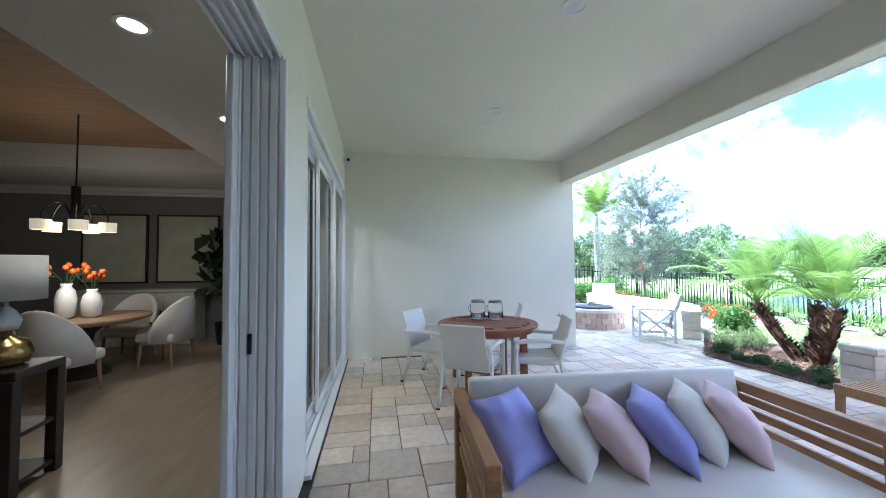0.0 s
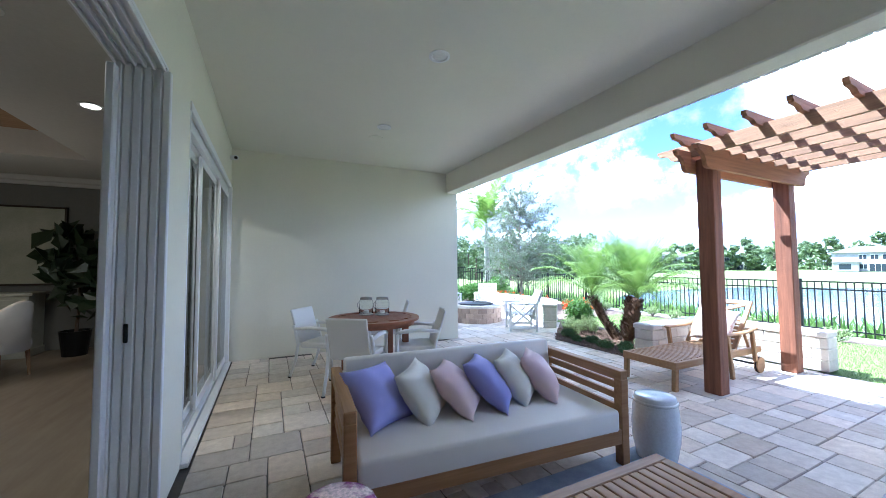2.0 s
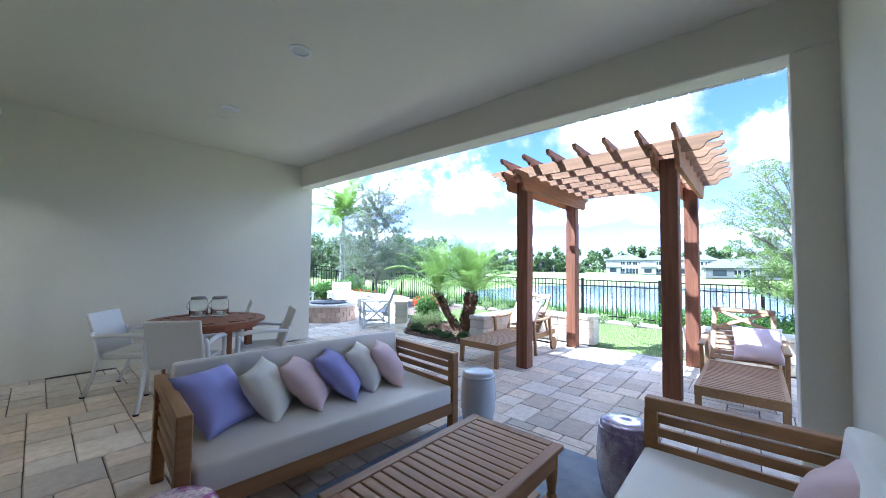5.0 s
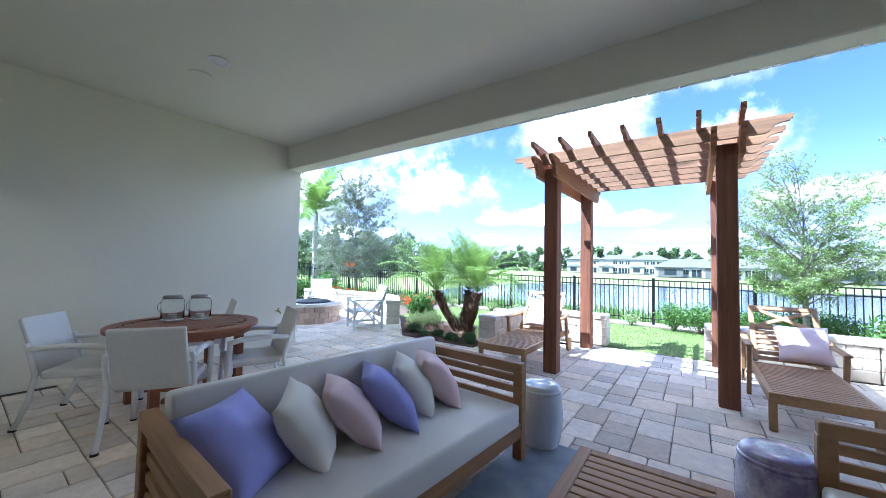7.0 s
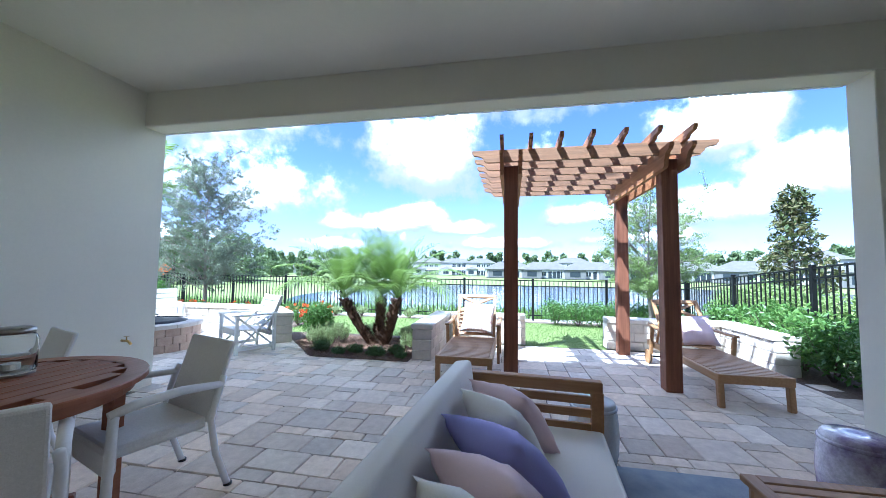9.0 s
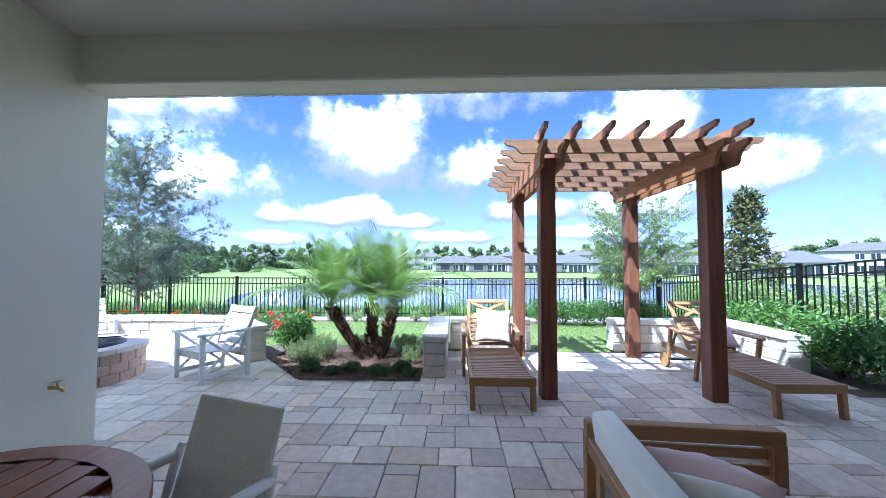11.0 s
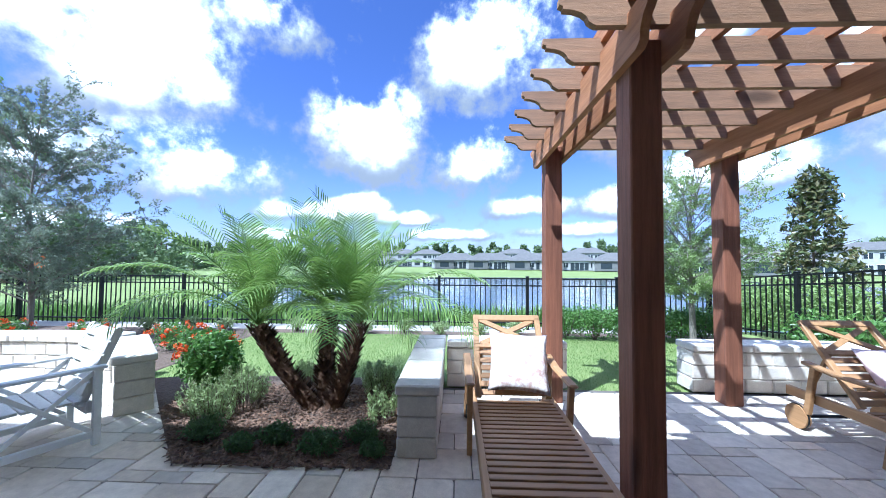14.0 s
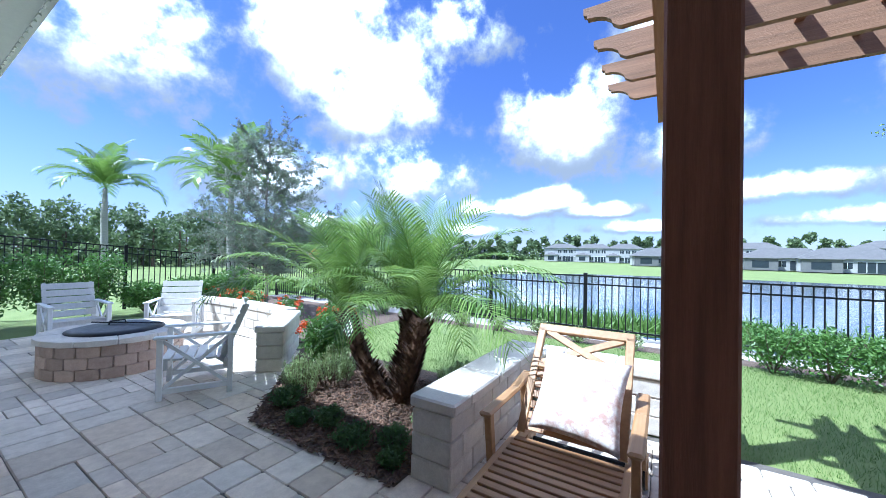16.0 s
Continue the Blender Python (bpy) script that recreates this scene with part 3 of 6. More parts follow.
def interior():
    """The dim dining room behind the open sliding door."""
    xr = WX - T
    solid("floor_inside", B(-8, xr + 0.22, -4, 8.2, -0.12, -0.002), TILE_IN, "brown wood-look floor of the dining room", "floor")
    solid("wall_room_far", B(-8, xr, 7.95, 8.15, 0, 3.3), GREYWALL, "dark grey dining room wall", "wall")
    solid("wall_room_left", B(-8.2, -8, -4, 8.15, 0, 3.3), GREYWALL, "grey dining room side wall", "wall")
    solid("wall_room_near", B(-8, xr, -4.2, -4, 0, 3.3), GREYWALL, "grey dining room wall", "wall")
    solid("wall_room_right", box(B(xr - 0.02, xr, EY, 8.15, 0, 3.3), xr - 0.02, xr, -4, -0.95, 0, 3.3), GREYWALL, "grey dining room wall by the doors", "wall")
    # ceiling with a recessed tray
    c = bmesh.new()
    tx0, tx1, ty0, ty1 = -6.2, -2.32, 1.2, 6.4
    box(c, -8, tx0, -4, 8.15, 3.0, 3.2)
    box(c, tx1, xr, -4, 8.15, 3.0, 3.2)
    box(c, tx0, tx1, -4, ty0, 3.0, 3.2)
    box(c, tx0, tx1, ty1, 8.15, 3.0, 3.2)
    solid("ceiling_room", c, ROOMCEIL, "grey dining room ceiling with a recessed tray", "ceiling")
    solid("ceiling_tray", B(tx0 - 0.1, tx1 + 0.1, ty0 - 0.1, ty1 + 0.1, 3.36, 3.42), TRAYWOOD, "wood-planked tray ceiling", "ceiling")
    c = bmesh.new()
    for a, b, cc, dd in ((tx0 - 0.1, tx0, ty0 - 0.1, ty1 + 0.1), (tx1, tx1 + 0.1, ty0 - 0.1, ty1 + 0.1), (tx0, tx1, ty0 - 0.1, ty0), (tx0, tx1, ty1, ty1 + 0.1)):
        box(c, a, b, cc, dd, 3.2, 3.36)
    solid("trim_tray", c, ROOMCEIL, "painted tray moulding", "trim")
    solid("trim_crown", box(B(-8, xr, 7.85, 7.95, 2.9, 3.0, 0.02), -8, xr, 7.9, 7.95, 2.84, 2.92, 0.01), ROOMCEIL, "pale crown moulding", "trim")
    # recessed lights
    for x, y in ((-1.48, 2.49), (-1.49, 4.0)):
        l = thing("ceiling_downlight", pose(x, y, 3.0), "lit recessed downlight in the dining room ceiling", "light", "room downlights")
        part("ring", lathe(bmesh.new(), [(0.10, -0.002), (0.10, -0.012), (0.075, -0.012), (0.075, -0.002)]), TRIM_W, l)
        part("lamp", lathe(bmesh.new(), [(0.072, -0.006), (0.072, -0.009)]), LAMPGLOW, l, "glowing warm lamp")
        bulb = new("downlight_bulb", bpy.data.lights.new("downlight_bulb", "SPOT"))
        bulb.data.energy, bulb.data.color, bulb.data.spot_size, bulb.data.shadow_soft_size = 5.5, (1.0, 0.84, 0.62), radians(140), 0.06
        bulb.location = (x, y, 2.96)
    # sideboard
    s = thing("sideboard", pose(-4.27, 7.62, 0), "pale painted sideboard with four doors against the wall", "cabinet")
    part("body", box(box(B(-0.95, 0.95, -0.22, 0.24, 0.1, 0.97, 0.006), -1.0, 1.0, -0.26, 0.25, 0.97, 1.02, 0.008), -0.97, 0.97, -0.24, 0.24, 0.0, 0.12, 0.006), PALEPAINT, s)
    for i in range(4):
        x = -0.71 + i * 0.473
        dr = part("door", box(B(x - 0.215, x + 0.215, -0.245, -0.222, 0.17, 0.92, 0.006), x - 0.15, x + 0.15, -0.25, -0.243, 0.25, 0.84, 0.003), PALEPAINT, s)
        part("handle", B(x + (0.17 if i % 2 == 0 else -0.19), x + (0.19 if i % 2 == 0 else -0.17), -0.27, -0.25, 0.5, 0.64, 0.004), BLACK_M, dr, "black metal pull")
    for x in (-4.95, -3.67):
        f = thing("framed_picture", pose(x, 7.93, 1.12), "large pale abstract picture in a dark frame", "picture", "pictures on the wall")
        fr = bmesh.new()
        for a, b, c0, d0 in ((-0.56, 0.56, 0, 0.03), (-0.56, 0.56, 1.32, 1.35), (-0.56, -0.53, 0, 1.35), (0.53, 0.56, 0, 1.35)):
            box(fr, a, b, -0.04, 0.015, c0, d0, 0.002)
        part("frame", fr, DARKWOOD, f)
        part("canvas", B(-0.54, 0.54, -0.02, 0.0, 0.02, 1.33), CANVAS, f, "pale canvas with a grey-green wash")
    # dining table
    t = thing("dining_table", pose(-3.85, 5.6, 0), "brown wooden dining table with a pedestal base", "table")
    part("tabletop", lathe(bmesh.new(), [(0.0, 0.70), (0.62, 0.70), (0.72, 0.73), (0.74, 0.76), (0.73, 0.775), (0.0, 0.775)], 36), TRAYWOOD, t)
    part("pedestal", lathe(bmesh.new(), [(0.30, 0.0), (0.30, 0.05), (0.10, 0.12), (0.08, 0.35), (0.13, 0.55), (0.28, 0.70)], 20), DARKWOOD, t)
    ch = thing("upholstered_chair", pose(-3.45, 4.72, 0, 0, 0, -6), "off-white upholstered barrel dining chair", "chair", "chairs round the indoor table")
    seat = bmesh.new()
    box(seat, -0.27, 0.27, -0.24, 0.28, 0.36, 0.49, 0.04)
    part("seat", seat, OFFWHITE, ch, smooth=True)
    bk = bmesh.new()
    rows = []
    for i in range(17):
        a = math.pi * (0.98 + 1.04 * i / 16)
        h = 0.55 + 0.45 * max(0.0, math.sin(-a)) ** 0.7
        ring = []
        for r, z in ((0.27, 0.36), (0.33, 0.36), (0.345, h - 0.03), (0.325, h), (0.29, h), (0.275, h - 0.03)):
            ring.append(bk.verts.new((r * math.cos(a), 0.02 + r * math.sin(a), z)))
        rows.append(ring)
    for r0, r1 in zip(rows, rows[1:]):
        for k in range(6):
            bk.faces.new((r0[k], r0[(k + 1) % 6], r1[(k + 1) % 6], r1[k]))
    bk.faces.new(rows[0])
    bk.faces.new(rows[-1][::-1])
    part("backrest", bk, OFFWHITE, ch, smooth=True)
    for x, y in ((-0.22, -0.2), (0.22, -0.2), (-0.22, 0.22), (0.22, 0.22)):
        part("leg", tube(bmesh.new(), [(x, y, 0.37), (x * 1.1, y * 1.1, 0.0)], [0.025, 0.015], 8), TRAYWOOD, ch)
    for x, y, a in ((-3.0, 5.95, 82), (-4.8, 5.7, -85), (-3.85, 6.55, 180)):
        copy_thing(ch, pose(x, y, 0, 0, 0, a))
    # vases with flowers
    for k, (x, y, h) in enumerate(((-3.98, 5.5, 0.46), (-3.72, 5.55, 0.38))):
        v = thing("vase", pose(x, y, 0.775), "white ribbed vase with coral tulips", "vase", "vases on the table")
        part("body", lathe(bmesh.new(), [(0.06, 0), (0.10, 0.03), (0.11, h * 0.55), (0.085, h * 0.8), (0.05, h * 0.9), (0.06, h), (0.045, h), (0.04, h * 0.9), (0.03, 0.05)]), WHITE_P, v, smooth=True)
        rng = random.Random(k + 3)
        bloom = mesh_of(lathe(bmesh.new(), [(0.006, -0.02), (0.032, 0.0), (0.034, 0.025), (0.018, 0.055), (0.004, 0.058)], 10), "blossom", L_FLOWER, True)
        for _ in range(9):
            a, r = rng.uniform(0, 6.28), rng.uniform(0.05, 0.24)
            p = (r * math.cos(a), r * math.sin(a), h + rng.uniform(0.10, 0.24))
            part("stem", tube(bmesh.new(), [(0, 0, h * 0.8), (p[0] * 0.4, p[1] * 0.4, h + 0.08), p], 0.005, 5), L_TREE, v)
            piece("blossom", bloom, v, pose(*p))
    # chandelier
    c = thing("chandelier", pose(-3.62, 5.1, 1.95), "dark metal chandelier with small pleated lit shades", "chandelier")
    part("stem", box(tube(bmesh.new(), [(0, 0, 0.05), (0, 0, 0.5)], 0.045, 12), -0.006, 0.006, -0.006, 0.006, 0.5, 1.46), BLACK_M, c)
    for i in range(5):
        a = i * 2 * math.pi / 5 + 0.4
        ca, sa = math.cos(a), math.sin(a)
        pts = [(0.03 * ca, 0.03 * sa, 0.08)] + [((0.03 + 0.27 * u) * ca, (0.03 + 0.27 * u) * sa, 0.1 + 0.19 * math.sin(math.pi * u * 0.95)) for u in (0.2, 0.4, 0.6, 0.8, 1.0)]
        pts.append((0.30 * ca, 0.30 * sa, 0.06))
        arm = part("arm", tube(bmesh.new(), pts, 0.009, 7), BLACK_M, c)
        part("shade", lathe(bmesh.new(), [(0.085, -0.06), (0.09, 0.06), (0.086, 0.06), (0.081, -0.06)], 24, 0.30 * ca, 0.30 * sa), SHADEGLOW, arm, "pleated cream lit shade")
    bulb = new("chandelier_bulb", bpy.data.lights.new("chandelier_bulb", "POINT"))
    bulb.data.energy, bulb.data.color, bulb.data.shadow_soft_size = 4.0, (1.0, 0.80, 0.55), 0.25
    bulb.location = (-3.62, 5.1, 1.72)
    # console with lamp
    k = thing("console_table", pose(-2.62, 2.85, 0, 0, 0, 4), "black open wooden console table with shelves", "table")
    part("top", B(-0.6, 0.42, -0.2, 0.22, 0.74, 0.80, 0.006), DARKWOOD, k)
    for z in (0.06, 0.36):
        part("shelf", B(-0.58, 0.40, -0.18, 0.20, z, z + 0.03, 0.004), DARKWOOD, k)
    for x, y in ((-0.58, -0.17), (0.38, -0.17), (-0.58, 0.19), (0.38, 0.19)):
        part("leg", B(x - 0.035, x + 0.035, y - 0.035, y + 0.035, 0, 0.74, 0.004), DARKWOOD, k)
    l = thing("table_lamp", pose(-2.40, 2.86, 0.8), "gold-based table lamp with a white drum shade", "lamp")
    part("base", lathe(bmesh.new(), [(0.06, 0), (0.12, 0.02), (0.14, 0.09), (0.11, 0.16), (0.04, 0.2), (0.03, 0.24)]), GOLD, l, smooth=True)
    part("neck", lathe(bmesh.new(), [(0.06, 0.24), (0.075, 0.30), (0.05, 0.36), (0.012, 0.40), (0.012, 0.48)]), WHITE_P, l, smooth=True)
    part("shade", lathe(bmesh.new(), [(0.19, 0.44), (0.185, 0.74), (0.18, 0.74), (0.185, 0.44)], 32), OFFWHITE, l, "white fabric drum shade", True)
    # fiddle-leaf plant
    p = thing("potted_plant", pose(-2.72, 7.3, 0), "dark fiddle-leaf fig in a black pot", "plant")
    part("pot", lathe(bmesh.new(), [(0.15, 0), (0.2, 0.4), (0.18, 0.4), (0.17, 0.34)]), BLACK_M, p)
    part("stem", tube(bmesh.new(), [(0, 0, 0.3), (0.03, 0.02, 0.9), (-0.02, 0, 1.6)], [0.025, 0.02, 0.012], 7), BARK, p)
    leaves("foliage", [(0, 0, 1.6, 0.5, 0.45, 0.55, 2), (0.05, 0, 1.1, 0.4, 0.4, 0.5, 1)], 150, 0.34, L_FIG, p, 5, 0.7, 0.5)


L_FIG = leaf_mat("fig_leaf", (0.012, 0.025, 0.012), (0.03, 0.05, 0.022), 0.35, 0.1)
LAMPGLOW = glow("lamp_glow", (1.0, 0.86, 0.62), 1.5)
SHADEGLOW = glow("shade_glow", (1.0, 0.80, 0.50), 0.05)
PALEPAINT = material("pale_cabinet_paint", (0.50, 0.50, 0.43), None, 0.6, 8, bump=0.1)
CANVAS = material("canvas", (0.52, 0.52, 0.44), (0.33, 0.35, 0.27), 0.9, 1.6, bump=0.1, contrast=1.2)
interior()


LENS_G = material("lamp_lens", (0.74, 0.74, 0.71), None, 0.3, 20, bump=0.05)


def patio_fixtures():
    for x, y in ((1.39, 2.12), (1.41, 3.84)):
        l = thing("recessed_light", pose(x, y, CZ), "white unlit recessed light in the patio ceiling", "light", "patio ceiling lights")
        part("ring", lathe(bmesh.new(), [(0.088, 0.0), (0.092, -0.010), (0.07, -0.014), (0.062, -0.004)]), WHITE_P, l)
        part("lens", lathe(bmesh.new(), [(0.060, -0.002), (0.058, -0.006)]), LENS_G, l, "grey lamp lens")
    s = thing("ceiling_speaker", pose(1.42, 4.28, CZ), "flush cream ceiling speaker grille", "speaker")
    part("grille", lathe(bmesh.new(), [(0.10, 0.0), (0.10, -0.005), (0.085, -0.007)]), CEIL, s)
    c = thing("security_camera", pose(WX, 5.42, 3.02), "small white security camera on the wall", "camera")
    part("mount", tube(bmesh.new(), [(0, 0, 0), (0.03, 0, 0)], 0.035, 14), TRIM_W, c)
    part("body", tube(bmesh.new(), [(0.03, 0.0, 0.0), (0.06, -0.03, -0.005), (0.075, -0.07, -0.012)], [0.025, 0.04, 0.038], 14), WHITE_P, c, smooth=True)
    part("lens", tube(bmesh.new(), [(0.075, -0.07, -0.012), (0.076, -0.074, -0.013)], 0.024, 14), BLACK_M, c, "black camera lens")
    h = thing("hose_tap", pose(3.1, EY, 0.55), "brass garden tap on the end wall", "tap")
    part("pipe", tube(bmesh.new(), [(0, 0.0, 0), (0, -0.08, 0), (0, -0.12, -0.03)], 0.013, 8), GOLD, h)
    part("handle", tube(bmesh.new(), [(0, -0.06, 0.0), (0, -0.06, 0.04), (0, -0.06, 0.045)], [0.006, 0.006, 0.03], 10), GOLD, h)


patio_fixtures()


# ---------- ground, pond, lawn ----------
def ground():
    def h(x, y):
        near = 0.0 if x < 7 else -0.16 * min(1, (x - 7) / 3.4)
        s = min(1, max(0, (x - 10.9) / 6.5))
        z = -0.10 + near - 1.1 * s * s * (3 - 2 * s)
        f = min(1, max(0, (y - 16) / 14))
        z = min(z, -0.10 - 1.1 * f) if x > 5 else z
        ex, ey = abs((x - 38.5) / 22.5), abs((y + 12) / 32)
        d = (ex ** 2.6 + ey ** 2.6)
        if d < 1.25:
            z = min(z, -1.0 - 1.6 * min(1, max(0, (1.2 - d) * 1.6)))
        return z

    def axis(lo, hi, c0, c1, step):
        a = [c0 + step * i for i in range(int((c1 - c0) / step) + 1)]
        g, s = a[-1], step
        while g < hi:
            s *= 1.16
            g += s
            a.append(min(g, hi))
        g, s = a[0], step
        while g > lo:
            s *= 1.16
            g -= s
            a.insert(0, max(g, lo))
        return a
    xs, ys = axis(-700, 900, 4, 20, 0.5), axis(-900, 900, -6, 20, 0.8)
    verts = [(x, y, h(x, y)) for x in xs for y in ys]
    ny = len(ys)
    faces = [(i * ny + j, (i + 1) * ny + j, (i + 1) * ny + j + 1, i * ny + j + 1) for i in range(len(xs) - 1) for j in range(ny - 1)]
    me = bpy.data.meshes.new("ground")
    me.from_pydata(verts, [], faces)
    me.materials.append(GRASS)
    me.polygons.foreach_set("use_smooth", [True] * len(me.polygons))
    tagged(new("ground", me), "green mown lawn and meadow sloping to the pond", "grass", "", "structure")
    bm = bmesh.new()
    bm.faces.new([bm.verts.new((38.5 + 24 * math.copysign(abs(math.cos(a)) ** 0.77, math.cos(a)), -12 + 34 * math.copysign(abs(math.sin(a)) ** 0.77, math.sin(a)), -1.22)) for a in [2 * math.pi * k / 96 for k in range(96)]])
    solid("water", bm, WATER, "calm blue pond beyond the fence", "water")
    # lawn strip between patio and fence, pale path beyond
    solid("lawn", B(6.66, 9.62, -1.8, 6.6, -0.3, -0.03, 0.01), GRASS, "short bright green lawn", "grass")
    solid("trim_path", B(10.12, 11.0, -2.8, 13.0, -0.5, -0.10), PALE, "pale gravel strip under the fence", "path")
    solid("bed_fence", box(box(B(9.6, 10.14, -3.1, 13.1, -0.4, -0.06, 0.01), 6.95, 9.62, 6.58, 13, -0.4, -0.02, 0.01), 3.6, 9.62, -3.1, -1.7, -0.3, 0.0, 0.01), MULCH_M, "dark mulched planting bed along the fence", "planting bed")


ground()


# ---------- fences ----------
def fence(name, p, q, z0, z1, count, drop):
    """A black metal fence from p to q, raked from z0 to z1, with that many panels."""
    f = tagged(new(name), "black metal picket fence with three rails", "fence", "", "structure")
    p, q = Vector((*p, 0)), Vector((*q, 0))
    pm = mesh_of(box(B(-0.032, 0.032, -0.032, 0.032, -drop, 0.02, 0.004), -0.038, 0.038, -0.038, 0.038, 0.02, 0.045, 0.008), "post", BLACK_M)
    km = mesh_of(B(-0.009, 0.009, -0.009, 0.009, -1.10, -0.012), "picket", BLACK_M)
    for i in range(count + 1):
        u = i / count
        v = p.lerp(q, u)
        piece("post", pm, f, Matrix.Translation((v.x, v.y, z0 + (z1 - z0) * u)))
    for i in range(count):
        a, b = p.lerp(q, i / count), p.lerp(q, (i + 1) / count)
        za, zb = z0 + (z1 - z0) * i / count, z0 + (z1 - z0) * (i + 1) / count
        for dz in (-0.014, -0.17, -1.0):
            part("rail", bar(bmesh.new(), (a.x, a.y, za + dz), (b.x, b.y, zb + dz), 0.028, 0.028, 0), BLACK_M, f)
        n = 17
        for k in range(1, n):
            v = a.lerp(b, k / n)
            piece("picket", km, f, Matrix.Translation((v.x, v.y, za + (zb - za) * k / n)))


FX = 10.64
fence("fence_lake", (FX, -2.86), (FX, 12.96), 1.05, 1.05, 8, 1.35)
fence("fence_right", (FX, -2.9), (2.65, -2.95), 1.07, 1.78, 4, 1.75)
fence("fence_left", (FX, 13.0), (0.6, 13.0), 1.07, 1.98, 5, 2.0)


# ---------- pergola ----------
def pergola():
    g = thing("pergola", pose(5.445, 0.82, 0), "reddish stained timber pergola on four posts", "pergola")
    hx, hy, zt = 0.885, 0.885, 2.49
    for x in (-hx, hx):
        for y in (-hy, hy):
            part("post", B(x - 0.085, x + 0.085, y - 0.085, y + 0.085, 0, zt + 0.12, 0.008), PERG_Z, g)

    def scroll(l, d, w):
        """A board along x with scroll-cut ends, its top at 0."""
        e = l / 2
        lo = [(-e, 0), (e, 0), (e, -0.035), (e - 0.02, -0.045), (e - 0.02, -0.06)]
        lo += [(e - 0.02 - 0.13 * math.sin(a), -0.06 - (d - 0.085) * (1 - math.cos(a))) for a in (0.4, 0.8, 1.2, 1.57)]
        lo += [(e - 0.17, -d + 0.01), (e - 0.19, -d)]
        lo += [(-x, z) for x, z in lo[2:][::-1]]
        bm = bmesh.new()
        a = [bm.verts.new((x, -w / 2, z)) for x, z in lo]
        b = [bm.verts.new((x, w / 2, z)) for x, z in lo]
        bm.faces.new(a)
        bm.faces.new(b[::-1])
        n = len(lo)
        for i in range(n):
            bm.faces.new((a[i], b[i], b[(i + 1) % n], a[(i + 1) % n]))
        bmesh.ops.recalc_face_normals(bm, faces=bm.faces)
        return bm
    # doubled beams along x on each pair of posts
    bl = 2.62
    for y in (-hy, hy):
        for s in (-1, 1):
            bm = scroll(bl, 0.235, 0.045)
            bmesh.ops.translate(bm, vec=(0, y + s * 0.108, zt + 0.205), verts=bm.verts)
            part("beam", bm, PERG_X, g)
    # rafters along y
    rm = mesh_of(scroll(2.72, 0.15, 0.042), "rafter", PERG_Y)
    for i in range(7):
        x = -1.02 + i * 0.34
        piece("rafter", rm, g, pose(x, 0, zt + 0.30, 0, 0, 90))
    # slats along x on top
    sm = mesh_of(scroll(2.70, 0.10, 0.042), "slat", PERG_X)
    for i in range(7):
        piece("slat", sm, g, pose(0, -0.99 + i * 0.33, zt + 0.375))


pergola()


# ---------- covered patio furniture ----------
def sofa(m, label):
    s = thing("sofa", m, label, "sofa", "patio sofas")
    w, d = 0.94, 0.445
    for x in (-w, w):
        arm = part("arm", B(x - 0.035, x + 0.035, -d, d, 0.60, 0.67, 0.006), TEAK_Y, s)
        for z in (0.31, 0.395, 0.48, 0.555):
            part("arm_slat", B(x - 0.012, x + 0.012, -d + 0.05, d - 0.05, z - 0.024, z + 0.024, 0.003), TEAK_Y, arm)
        for y in (-d + 0.03, d - 0.03):
            part("leg", B(x - 0.034, x + 0.034, y - 0.034, y + 0.034, 0, 0.61, 0.005), TEAK, s)
    part("front_rail", B(-w + 0.03, w - 0.03, -d, -d + 0.045, 0.17, 0.27, 0.005), TEAK, s)
    part("back_rail", box(B(-w + 0.03, w - 0.03, d - 0.045, d, 0.17, 0.27, 0.005), -w + 0.03, w - 0.03, d - 0.045, d, 0.53, 0.60, 0.005), TEAK, s)
    for x in (-w + 0.05, w - 0.05):
        part("side_rail", B(x - 0.02, x + 0.02, -d + 0.04, d - 0.04, 0.17, 0.27, 0.004), TEAK_Y, s)
    for i in range(9):
        x = -0.8 + i * 0.2
        part("back_slat", B(x - 0.03, x + 0.03, d - 0.035, d - 0.015, 0.26, 0.54, 0.003), TEAK, s)
    part("slat_base", B(-w + 0.04, w - 0.04, -d + 0.05, d - 0.05, 0.215, 0.235), TEAK, s)
    seat = bmesh.new()
    box(seat, -w + 0.042, w - 0.042, -d + 0.0, d - 0.13, 0.236, 0.405, 0.026)
    part("seat_cushion", seat, CUSH, s, "off-white seat cushion", True)
    bk = bmesh.new()
    box(bk, -w + 0.05, w - 0.05, -0.055, 0.055, 0, 0.42, 0.022, pose(0, d - 0.12, 0.33, -8))
    part("back_cushion", bk, CUSH, s, "off-white back cushion", True)
    return s


sofa(pose(1.465, 1.69, 0, 0, 0, -4.5), "teak-framed patio sofa with off-white cushions")
sofa(pose(1.43, -0.70, 0, 0, 0, 180), "teak-framed patio sofa with off-white cushions against the wall")


def pillow(x, y, z, rx, ry, rz, mat, label, w=0.47, t=0.17, seed=0, group="sofa pillows"):
    ob = new("pillow", mesh_of(pillow_bm(w, w, t, seed), "pillow", mat, True))
    ob.matrix_basis = pose(x, y, z, 0, 0, rz) @ pose(0, 0, 0, rx, 0, 0) @ pose(0, 0, 0, 0, ry, 0)
    return tagged(ob, label, "pillow", group)


